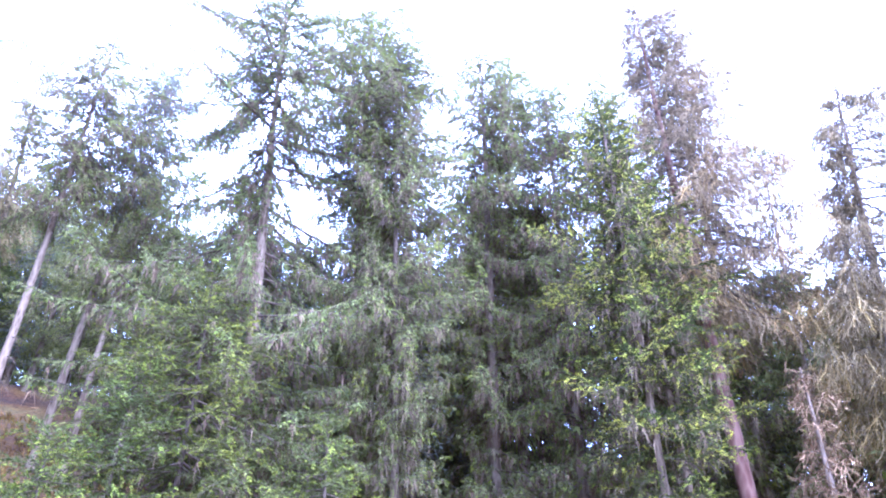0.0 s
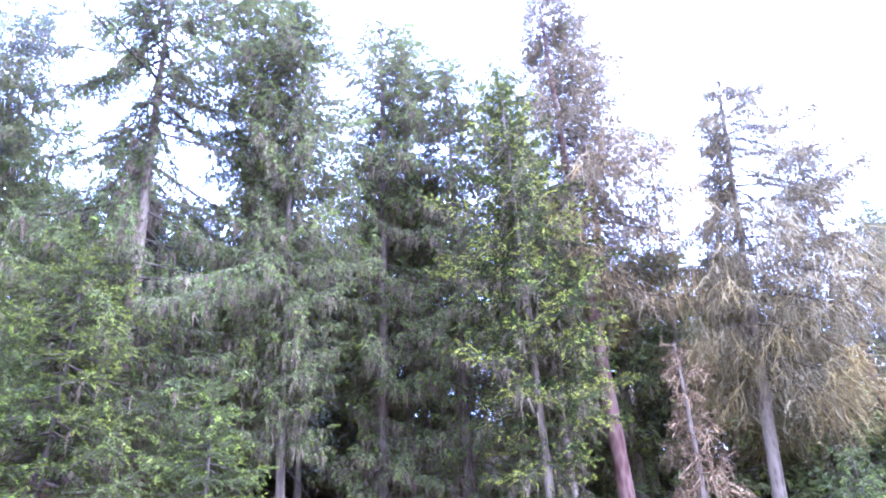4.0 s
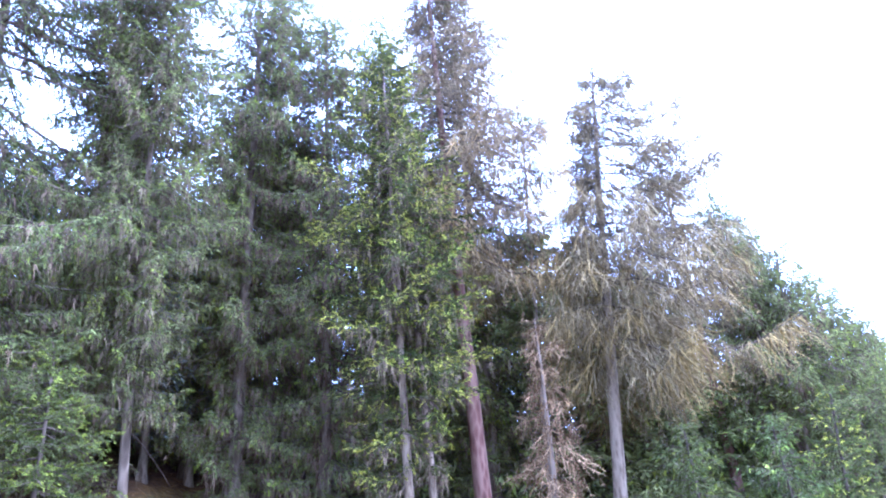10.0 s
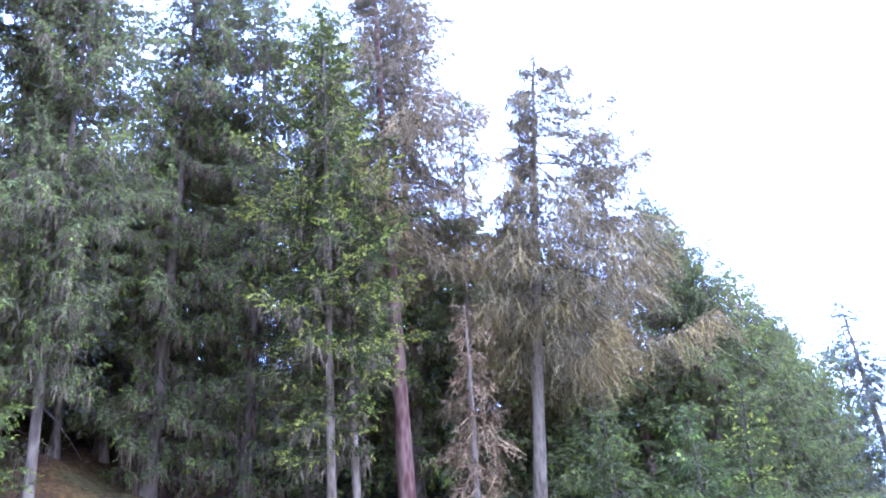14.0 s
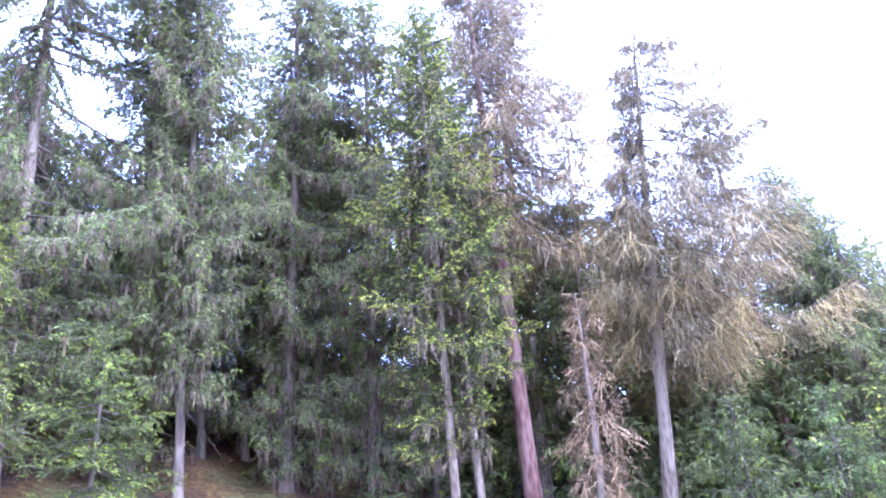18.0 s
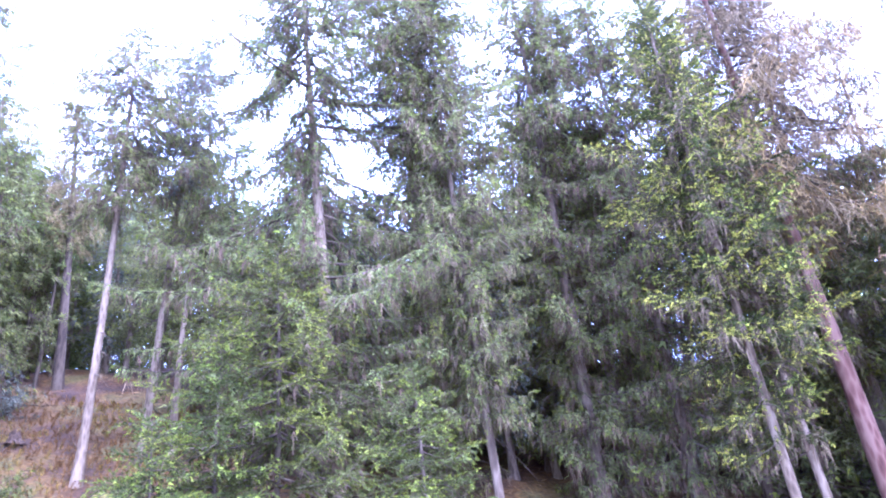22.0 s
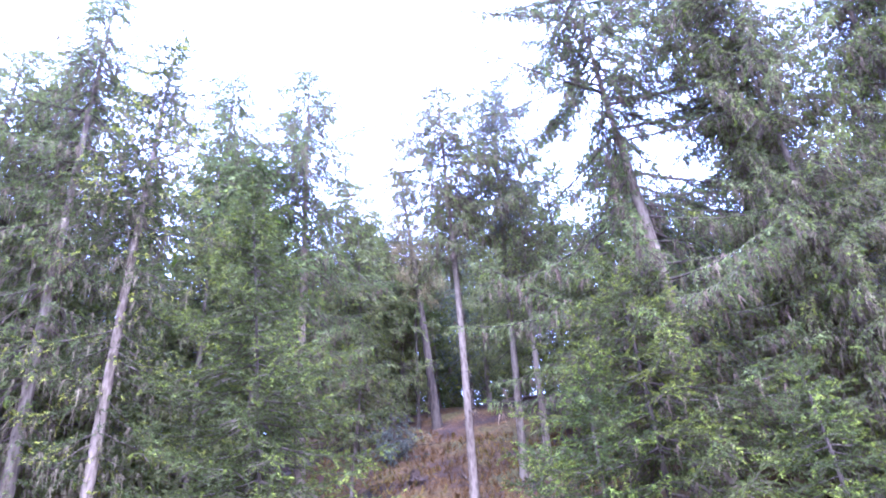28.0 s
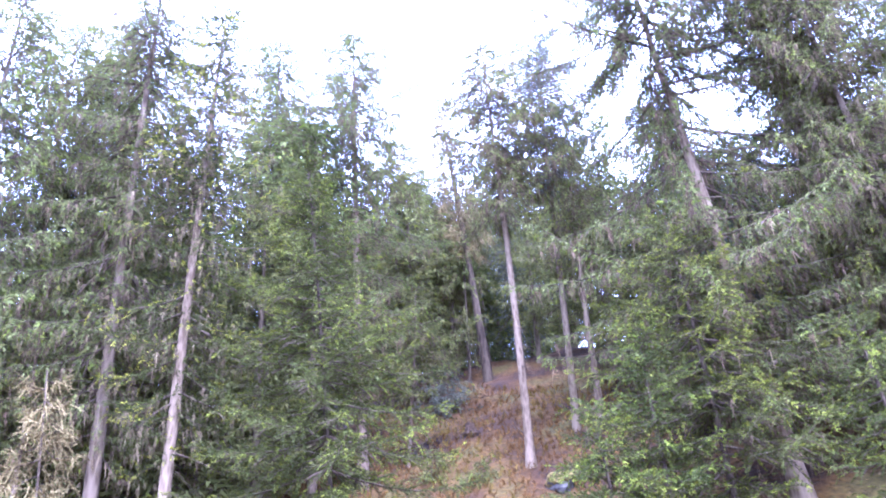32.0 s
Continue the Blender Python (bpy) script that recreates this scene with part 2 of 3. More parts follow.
CHAINS = [[chain_template(300 + 10 * c + s, L, 0.0105) for s in range(7)] for c, L in enumerate((0.35, 0.7, 1.15))]


def scatter_twigs(sets, rng, pos, way, up, length, fresh, scale=1.0):
    """Sets branchlets of about the wanted lengths; returns vertices, triangles and material numbers (0 needles, 1 young shoots, 2 stem)."""
    V, F, M, base = [], [], [], 0
    want = length / scale
    cls = np.where(want < 0.28, 0, np.where(want < 0.47, 1, 2))
    for c, size in enumerate(CLASSES):
        kind = rng.integers(0, len(sets[c]), len(pos))
        for k, (tv, tf, tm) in enumerate(sets[c]):
            s = (cls == c) & (kind == k)
            if not s.any():
                continue
            w = way[s] / (np.linalg.norm(way[s], axis=1)[:, None] + 1e-9)
            side = np.cross(up[s], w)
            side /= np.linalg.norm(side, axis=1)[:, None] + 1e-9
            fr = np.stack([w, side, np.cross(w, side)], 1)
            g = np.clip(want[s] / size, 0.7, 1.35) * scale
            p = np.einsum("vj,njk->nvk", tv, fr) * g[:, None, None] + pos[s][:, None, :]
            n = len(p)
            V.append(p.reshape(-1, 3))
            F.append((tf[None] + (np.arange(n) * len(tv))[:, None, None]).reshape(-1, 3) + base)
            M.append(np.where((tm[None] == 1) & ~fresh[s][:, None], 0, tm[None]).ravel())
            base += n * len(tv)
    return np.concatenate(V), np.concatenate(F), np.concatenate(M)


def scatter(templates, rng, pos, way, up, size, mat):
    """Sets one template at each place; returns vertices, triangles and material numbers."""
    pos, way, up, size, mat = (np.asarray(a) for a in (pos, way, up, size, mat))
    if len(pos) == 0:
        return np.zeros((0, 3)), np.zeros((0, 3), int), np.zeros(0, int)
    way = way / (np.linalg.norm(way, axis=1)[:, None] + 1e-9)
    side = np.cross(up, way)
    side /= np.linalg.norm(side, axis=1)[:, None] + 1e-9
    nrm = np.cross(way, side)
    pick = rng.integers(0, len(templates), len(pos))
    V, F, M, base = [], [], [], 0
    for k, (tv, tf) in enumerate(templates):
        s = pick == k
        if not s.any():
            continue
        fr = np.stack([way[s], side[s], nrm[s]], 1)
        p = np.einsum("vj,njk->nvk", tv, fr) * size[s][:, None, None] + pos[s][:, None, :]
        n = len(p)
        V.append(p.reshape(-1, 3))
        F.append((tf[None] + (np.arange(n) * len(tv))[:, None, None]).reshape(-1, 3) + base)
        M.append(np.repeat(mat[s], len(tf)))
        base += n * len(tv)
    return np.concatenate(V), np.concatenate(F), np.concatenate(M)


# ---- ground ----
def soft(v):
    return np.log1p(np.exp(np.clip(v / 1.5, -30, 30))) * 1.5


def ground_height(x, y):
    """Level meadow, then a steep wooded slope that flattens at its crest."""
    h = -0.34 * x + 0.94 * y
    return 0.58 * (soft(h - 11.7) - soft(h - 37)) + 0.05 * soft(h - 37)


def bumps(x, y):
    return (0.16 * np.sin(1.3 * x + 0.7 * y) * np.sin(0.9 * y - 0.5 * x + 1) + 0.07 * np.sin(3.1 * x + 1.7) * np.sin(2.7 * y + 0.6 * x)
            + 0.04 * np.sin(6.3 * x - 2.1 * y) * np.sin(5.1 * y + 2.2 * x))


def build_ground():
    def axis(lo, hi, step, far):
        mid = np.arange(lo, hi + step, step)
        out = np.geomspace(1, far, 26)
        return np.concatenate([lo - out[::-1], mid, hi + out])

    xs, ys = axis(-36, 40, 0.5, 900), axis(-4, 44, 0.5, 900)
    X, Y = np.meshgrid(xs, ys)
    Z = ground_height(X, Y) + bumps(X, Y) * np.clip((np.hypot(X, Y) - 1) / 4, 0, 1)
    n, m = X.shape
    k = np.arange(n - 1)[:, None] * m + np.arange(m - 1)[None, :]
    f = np.stack([k, k + 1, k + m + 1, k + m], -1).reshape(-1, 4)
    mat, nn, l, p = material("forest_floor", 0.95)
    co = nn.new("ShaderNodeTexCoord")
    big = nn.new("ShaderNodeTexNoise")
    big.inputs["Scale"].default_value, big.inputs["Detail"].default_value = 0.45, 6
    fine = nn.new("ShaderNodeTexNoise")
    fine.inputs["Scale"].default_value, fine.inputs["Detail"].default_value = 7, 8
    r1 = ramp(nn, [(0.36, (0.018, 0.0095, 0.004)), (0.46, (0.038, 0.019, 0.005)), (0.56, (0.06, 0.034, 0.006)), (0.66, (0.052, 0.042, 0.008))])
    r2 = ramp(nn, [(0.3, (0.35, 0.33, 0.3)), (0.7, (1.35, 1.3, 1.2))])
    mul = nn.new("ShaderNodeMix")
    mul.data_type, mul.blend_type = "RGBA", "MULTIPLY"
    mul.inputs["Factor"].default_value = 1
    for t in (big, fine):
        l.new(co.outputs["Object"], t.inputs["Vector"])
    l.new(big.outputs[0], r1.inputs[0])
    l.new(fine.outputs[0], r2.inputs[0])
    l.new(r1.outputs[0], mul.inputs["A"])
    l.new(r2.outputs[0], mul.inputs["B"])
    l.new(mul.outputs["Result"], p.inputs["Base Color"])
    b = nn.new("ShaderNodeBump")
    b.inputs["Strength"].default_value, b.inputs["Distance"].default_value = 0.9, 0.08
    l.new(fine.outputs[0], b.inputs["Height"])
    l.new(b.outputs[0], p.inputs["Normal"])
    g = new("ground", mesh_from("ground", np.stack([X, Y, Z], -1).reshape(-1, 3), f, [mat]))
    g.data.polygons.foreach_set("use_smooth", np.ones(len(g.data.polygons), bool))
    tagged(g, "steep forest floor of brown litter, moss and dry grass", "ground", kind="structure")


build_ground()


def surface(x, y):
    return float(ground_height(np.array(x, float), np.array(y, float)) + bumps(np.array(x, float), np.array(y, float)))


# ---- trees ----
def trunk_line(rng, height, lean, bend, n=16):
    s = np.linspace(0, 1, n)
    ph = rng.uniform(0, 6.28, 2)
    px = lean[0] * s + bend * (np.sin(2.6 * s + ph[0]) - np.sin(ph[0])) * (1 - s)
    py = lean[1] * s + bend * (np.sin(2.2 * s + ph[1]) - np.sin(ph[1])) * (1 - s)
    return s, np.stack([px, py, height * s - 0.25 * (1 - s)], 1)


def conifer(name, x, y, height, radius, bare, girth, lean=(0, 0), seed=1, label="", category="spruce tree", group="", barkmat=None,
            green=None, tip=None, tips=0.25, density=1.0, droop=0.5, lichen=0.0, far=False, ragged=0.3, shape=0.5, stubs=True,
            sector=None, crest=0.06, inner=0.1, coarse=1.0, fine=False, thin=None, gaps=0.1):
    """A spruce: stem, whorls of limbs that sag and turn up at their ends, side branchlets that hang like combs (or lie flat on young trees),
    hanging lichen, dead stubs low down. bare: the share of the height with no live limbs; shape: small for a column, 0.8 for a cone;
    sector: (degrees, gain) longer limbs to one side; thin: (low, high) stretch of the stem with short limbs on the meadow side;
    gaps: the share of limbs that are missing."""
    rng = np.random.default_rng(seed)
    root = thing(name, Matrix.Translation((x, y, surface(x, y))), label, category, group)
    s, line = trunk_line(rng, height, lean, 0.12)
    rad = girth * (1 - s) ** 0.8 + 0.012
    rad[0] *= 1.35
    v, f = tube(line, rad, 10 if not far else 6, 0.03, rng)
    me = mesh_from("trunk", v, f, [barkmat or BARK])
    me.polygons.foreach_set("use_smooth", np.ones(len(me.polygons), bool))
    part_mesh("trunk", me, root)
    gross = 3.3 if far else coarse
    LV, LF, lb = [], [], 0
    pos, way, upv, size, new_shoot = [], [], [], [], []
    lpos, lway, lsize = [], [], []
    z, limbs = height * 0.985, 0
    full = height * 1.3 * shape ** 2
    zs = np.array([0, 0, 1.0])
    while z > bare * height:
        d = height - z
        arm = radius * min(1.0, crest + (d / full) ** 0.85) * min(1.0, 0.45 + 2.5 * (z / height - bare))
        high = max(0.0, 1 - d / (0.13 * height))
        count = 5 if far else 4 if d < 0.8 else 5
        turn = rng.uniform(0, 6.28)
        for k in range(count):
            az = turn + 6.283 * k / count + rng.uniform(-0.35, 0.35)
            L = (arm + 0.09) * rng.uniform(1 - 1.25 * ragged, 1 + 0.65 * ragged)
            if sector:
                L *= 1 + sector[1] * max(0.0, math.cos(az - radians(sector[0])))
            if thin and thin[0] < z / height < thin[1] and math.cos(az - math.atan2(-y, -x)) > 0.5:
                L *= 0.2
            shaded = not far and z < 0.6 * height and math.cos(az - math.atan2(y, x)) > 0.45  # few limbs live on the side of the wood
            if L < 0.12 or (d > 1 and rng.random() < (gaps + 0.3 if shaded else gaps)):
                continue
            zl = z + rng.uniform(-0.12, 0.12)
            out = np.array([math.cos(az), math.sin(az), 0.0])
            sid = np.array([-out[1], out[0], 0.0])
            rise = 0.85 * high + (1 - high) * (-0.02 - 0.75 * droop * min(1.0, d / (0.55 * height))) + rng.normal(0, 0.09)
            u = np.linspace(0, 1, 6)
            at = np.array([np.interp(zl, line[:, 2], line[:, 0]), np.interp(zl, line[:, 2], line[:, 1]), zl])
            bp = at + L * (u[:, None] * out + (rng.uniform(-0.14, 0.14) * u * u)[:, None] * sid)
            bp[:, 2] += L * (rise * u * (1.3 - 0.3 * u) + (0.1 + 0.22 * droop) * u ** 3)
            tv, tf = tube(bp, (0.007 + 0.0085 * L) * (1 - u * 0.85), 3)
            if not far and limbs < 24 and L > 0.62 * radius:
                limbs += 1
                part_mesh("limb", mesh_from("limb", tv, tf, [BRANCH]), root)
            elif not far or rng.random() < 0.3:
                LV.append(tv), LF.append(tf + lb)
                lb += len(tv)
            fresh = min(0.95, tips * 2.2 * rng.random() ** 1.3)  # some limbs carry many young shoots, others few
            m = max(2, int(L / ((0.165 if fine else 0.155) * gross)))
            for side in (-1, 1):
                sv = np.clip((np.arange(m) + rng.uniform(0.1, 0.9, m)) / m, 0.08, 1)
                sv = sv[sv > (inner if L > 0.8 else 0.05)]
                n = len(sv)
                if n == 0:
                    continue
                ll = np.clip(0.12 + 0.36 * min(L, 2.0) * (1.04 - sv) ** 0.7, 0.14, 0.72) * rng.uniform(0.65, 1.2, n)
                base = np.stack([np.interp(sv, u, bp[:, j]) for j in range(3)], 1)
                ang = np.radians(rng.uniform(30, 72, n))
                pos.append(base)
                way.append(np.cos(ang)[:, None] * out + side * np.sin(ang)[:, None] * sid + (rise * 0.5 + rng.normal(0, 0.2, n))[:, None] * zs)
                upv.append(zs + rng.normal(0, 0.22, (n, 3)))
                size.append(np.maximum(ll, 0.16 * gross))
                new_shoot.append(rng.random(n) < fresh * np.clip(0.35 + sv, 0, 1.2))
            k2 = max(2, int(L / ((0.2 if far else 0.085 if fine else 0.11) * gross)))  # short branchlets on the back of the limb and at its end
            sv = np.linspace(inner, 1, k2)
            pos.append(np.stack([np.interp(sv, u, bp[:, j]) for j in range(3)], 1))
            way.append(np.tile(out + np.array([0, 0, 0.25 + 0.5 * high]), (k2, 1)) + rng.normal(0, 0.35, (k2, 3)))
            upv.append(zs + rng.normal(0, 0.3, (k2, 3)))
            size.append(rng.uniform(0.14, 0.26, k2) * gross)
            new_shoot.append(rng.random(k2) < fresh * np.linspace(0.4, 1.5, k2))
            if lichen and d > 0.12 * height:
                n = rng.poisson(lichen * L * 17)
                sv = rng.uniform(0.05, 0.95, n)
                b = np.stack([np.interp(sv, u, bp[:, j]) for j in range(3)], 1)
                b += sid * rng.uniform(-0.5, 0.5, (n, 1)) * (1.1 - sv)[:, None] * min(L, 1.2)
                b[:, 2] -= rng.uniform(0, 0.3, n)
                lpos.append(b)
                lway.append(np.tile([0, 0, -1.0], (n, 1)) + rng.normal(0, 0.14, (n, 3)))
                lsize.append(rng.uniform(0.2, 0.6, n))
        z -= min(0.4, 0.17 + 0.06 * d) * rng.uniform(0.75, 1.25) * gross ** 0.55 / density
    if stubs and not far:
        z = height * 0.05
        while z < height * (bare + 0.1):
            a = rng.uniform(0, 6.28)
            L = rng.uniform(0.3, 1.3) * min(1, radius / 2)
            out = np.array([math.cos(a), math.sin(a), 0])
            c = np.array([np.interp(z, line[:, 2], line[:, 0]), np.interp(z, line[:, 2], line[:, 1]), z])
            u = np.linspace(0, 1, 4)
            bp = c + out * (L * u)[:, None]
            bp[:, 2] += -rng.uniform(0.25, 0.9) * L * u ** 1.3
            tv, tf = tube(bp, (0.012 + 0.007 * L) * (1 - 0.8 * u), 4)
            tf = np.concatenate([tf[:, :3], tf[:, [0, 2, 3]]])
            k = rng.poisson(5 * L)
            sv = rng.uniform(0.25, 1, k)
            hv, hf, _ = scatter(STRANDS, rng, c + out * (L * sv)[:, None] - np.array([0, 0, 1]) * (0.4 * L * sv ** 1.3)[:, None],
                                np.tile([0, 0, -1.0], (k, 1)) + out * 0.5 + rng.normal(0, 0.35, (k, 3)), rng.normal(0, 1, (k, 3)),
                                rng.uniform(0.15, 0.45, k), np.zeros(k, int))
            me = mesh_from("dead_limb", np.concatenate([tv, hv]), np.concatenate([tf, hf + len(tv)]), [BRANCH, LICHEN],
                           np.concatenate([np.zeros(len(tf), int), np.ones(len(hf), int)]))
            part_mesh("dead_limb", me, root)
            z += rng.uniform(0.3, 0.9)
    tagged(part_mesh("branchwork", mesh_from("branchwork", np.concatenate(LV), np.concatenate(LF), [BRANCH]), root), kind="stuff")
    v, f, mi = scatter_twigs(FLAT if fine else COMB, rng, *(np.concatenate(a) for a in (pos, way, upv, size, new_shoot)), scale=gross)
    tagged(part_mesh("crown", mesh_from("crown", v, f, [green or (NEEDLE_FRESH_SHADED if fine else NEEDLE), tip or NEEDLE_TIP, BRANCH], mi), root), kind="stuff")
    if lpos:
        lp = np.concatenate(lpos)
        if len(lp):
            v, f, mi = scatter(STRANDS, rng, lp, np.concatenate(lway), rng.normal(0, 1, (len(lp), 3)), np.concatenate(lsize), np.zeros(len(lp), int))
            tagged(part_mesh("lichen", mesh_from("lichen", v, f, [LICHEN]), root, "grey-brown lichen hanging from the limbs"), kind="stuff")
    return root


def larch(name, x, y, height, radius, bare, girth, lean=(0, 0), seed=1, label="", twig=None, gold=None, golden=0.3, sector=(0, 0.6),
          density=1.0, hang=1.0, barkmat=None, category="larch tree", shape=0.5, limb=1.0):
    """A leafless larch: long level limbs with curtains of fine hanging twigs, longer to one side."""
    rng = np.random.default_rng(seed)
    root = thing(name, Matrix.Translation((x, y, surface(x, y))), label, category)
    s, line = trunk_line(rng, height, lean, 0.1)
    rad = girth * (1 - s) ** 0.85 + 0.015
    rad[0] *= 1.3
    v, f = tube(line, rad, 12, 0.05, rng)
    me = mesh_from("trunk", v, f, [barkmat or BARK_RED])
    me.polygons.foreach_set("use_smooth", np.ones(len(me.polygons), bool))
    part_mesh("trunk", me, root)
    LV, LF, lb = [], [], 0
    pos, way, size, mat = [], [], [], []
    z, az = bare * height, rng.uniform(0, 6.28)
    while z < height * 0.985:
        q = (z / height - bare) / (1 - bare)
        az += 2.4 + rng.uniform(-0.6, 0.6)
        L = radius * ((1 - q) ** shape * min(1, 0.6 + 2 * q) + 0.09) * rng.uniform(0.5, 1.25)
        L *= 1 + sector[1] * math.cos(az - radians(sector[0]))
        if L > 0.15:
            out = np.array([math.cos(az), math.sin(az), 0.0])
            sid = np.array([-out[1], out[0], 0.0])
            u = np.linspace(0, 1, 9)
            c = np.array([np.interp(z, line[:, 2], line[:, 0]), np.interp(z, line[:, 2], line[:, 1]), z])
            bp = c + out * (L * u)[:, None] + sid * (L * rng.uniform(-0.15, 0.15) * u * u)[:, None]
            bp[:, 2] += L * ((-0.8 + 0.9 * max(0.0, q - 0.85) / 0.15) * u + 0.5 * u ** 2.5 + 0.05 * np.sin(9 * u + az))
            tv, tf = tube(bp, limb * (0.008 + 0.007 * L + 0.003 * q) * (1 - 0.85 * u), 4)
            LV.append(tv), LF.append(tf + lb)
            lb += len(tv)
            n = rng.poisson(density * 66 * L + 9)  # hanging twigs
            sv = rng.uniform(0.1, 1, n) ** 0.8
            w = rng.uniform(-0.6, 0.6, n) * (1.15 - sv) * min(L, 2.0)
            top = np.stack([np.interp(sv, u, bp[:, j]) for j in range(3)], 1) + sid * w[:, None]
            top[:, 2] -= 0.3 * np.abs(w)
            pos.append(top + rng.normal(0, 0.06, (n, 3)))
            way.append(np.tile([0, 0, -1.0], (n, 1)) + out * rng.uniform(0.0, 0.5, (n, 1)) * (1 + q) + sid * np.sign(w)[:, None] * 0.2 + rng.normal(0, 0.32 + 0.15 * q, (n, 3)))
            size.append(rng.uniform(0.3, 1.0, n) ** 1.3 * 1.25 * hang * (1 - 0.5 * q) + 0.15)
            mat.append((rng.random(n) < golden * max(0.05, 1.5 - 3.2 * q) * sv ** 2 * 1.6).astype(int))
            k = rng.poisson((10 + 60 * q) * L * density)  # short stiff shoots along the limb
            se = rng.uniform(0.1, 1, k)
            pos.append(np.stack([np.interp(se, u, bp[:, j]) for j in range(3)], 1) + rng.normal(0, 0.03, (k, 3)))
            way.append(out + sid * rng.choice([-0.9, 0.9], (k, 1)) + rng.normal(0, 0.4, (k, 3)))
            size.append(rng.uniform(0.15, 0.4, k))
            mat.append(np.full(k, 2))
        z += rng.uniform(0.07, 0.16) / density ** 0.5
    tagged(part_mesh("branchwork", mesh_from("branchwork", np.concatenate(LV), np.concatenate(LF), [BRANCH]), root), kind="stuff")
    P, W, S, M = (np.concatenate(a) for a in (pos, way, size, mat))
    v, f, mi = np.zeros((0, 3)), np.zeros((0, 3), int), np.zeros(0, int)
    for k, (lo, hi, unit) in enumerate(((0, 0.5, 0.35), (0.5, 0.9, 0.7), (0.9, 9, 1.15))):
        g = (S >= lo) & (S < hi)
        v2, f2, mi2 = scatter(CHAINS[k], rng, P[g], W[g], rng.normal(0, 1, (g.sum(), 3)), np.sqrt(S[g] / unit), M[g])
        v, f, mi = np.concatenate([v, v2]), np.concatenate([f, f2 + len(v)]), np.concatenate([mi, mi2])
    tagged(part_mesh("crown", mesh_from("crown", v, f, [twig or LARCH, gold or LARCH_GOLD, twig or LARCH_DARK], mi), root), kind="stuff")
    return root


conifer("spruce", -4.08, 17.7, 18.89, 4.5, 0.1, 0.204, (-0.82, -0.55), 11, "tall old spruce with pale stem and lichen-hung limbs", lichen=1.0, coarse=1.0, density=1.0, ragged=0.5, droop=0.35, shape=0.27, crest=0.1, barkmat=BARK_PALE, tips=0.25, thin=(0.4, 0.62), gaps=0.1)
conifer("spruce", -1.67, 19.8, 20.44, 2.6, 0.03, 0.212, (-0.43, -0.05), 12, "tall dark green spruce with lichen-hung limbs", lichen=1.3, ragged=0.45, droop=0.45, shape=0.31, crest=0.1, coarse=1.15, tips=0.4, thin=(0.42, 0.62), gaps=0.03)
conifer("spruce", 2.28, 20.78, 20.03, 2.8, 0.03, 0.204, (0, 0), 13, "dark green spruce with one of two ragged tops", lichen=1.2, ragged=0.5, droop=0.45, shape=0.36, crest=0.06, coarse=1.15, tips=0.4, gaps=0.05)
conifer("spruce", 3.4, 22.15, 20.76, 1.9, 0.3, 0.187, (0, 0), 26, "dark spruce with pale lower stem", lichen=0.9, ragged=0.45, droop=0.6, shape=0.4, density=1, coarse=1.15, crest=0.06)
conifer("spruce", 4.66, 20.4, 18.95, 2.4, 0.03, 0.17, (0, 0), 14, "dark spruce with grey hanging lichen", lichen=1.3, ragged=0.5, droop=0.5, shape=0.36, crest=0.06, coarse=1.15, tips=0.4)
conifer("spruce", 5.68, 16.12, 15.67, 2, 0.2, 0.111, (-0.31, -0.04), 15, "slim spruce with yellow-green shoots and pale stem", tip=NEEDLE_YELLOW, tips=0.95, barkmat=BARK_PALE, ragged=0.4, droop=0.5, shape=0.5, lichen=0.8, fine=True)
conifer("spruce", 6.45, 16.37, 14.46, 1.7, 0.3, 0.102, (-0.63, 0.09), 16, "slim pale-stemmed spruce with yellow-green shoots", tip=NEEDLE_YELLOW, tips=0.9, barkmat=BARK_PALE, ragged=0.5, droop=0.5, shape=0.5, lichen=0.8, fine=True)
conifer("spruce", 7.45, 22.76, 20.9, 2.3, 0.03, 0.17, (0, 0), 17, "dark spruce standing behind the larches", lichen=0.9, ragged=0.5, coarse=1.3, crest=0.06, shape=0.36)
larch("larch", 8.27, 17.74, 22.44, 2.7, 0.42, 0.24, (-0.47, 0.09), 18, "tall larch with red-brown bark and hanging bare twigs", sector=(-25, 0.6), golden=0.55, shape=0.3, density=0.85)
conifer("spruce", 10.41, 18.33, 15.81, 1.25, 0.4, 0.102, (0.64, -0.44), 19, "thin half-dead spruce with pale stem", barkmat=BARK_PALE, density=0.55, lichen=0.5, ragged=0.5, coarse=1.0)
larch("larch", 8.18, 14.4, 7.37, 0.95, 0.08, 0.1, (0.16, -0.09), 27, "dead spruce with dry red-brown twigs", sector=(-25, 0.0), golden=0.1, twig=DEAD, gold=LARCH_GOLD, density=0.5, hang=0.6, limb=0.7, barkmat=BARK, category='dead tree')
larch("larch", 10.85, 16.3, 16.64, 3, 0.4, 0.2, (1.44, -1.09), 20, "broad larch with golden-brown hanging bare twigs", sector=(-28, 0.45), golden=0.5, shape=0.42, density=1.1, barkmat=BARK_PALE)
larch("larch", 16.35, 17.63, 16.27, 1.9, 0.55, 0.187, (0, 0), 21, "dark larch with down-swept bare limbs", shape=0.5, density=0.75, golden=0.02, twig=LARCH_DARK, sector=(-28, 0.0))
conifer("spruce", 18.78, 18.05, 14.73, 2.2, 0.06, 0.187, (0, 0), 28, "dark dense spruce on the lower slope", shape=0.55, lichen=0.5, coarse=1.15)
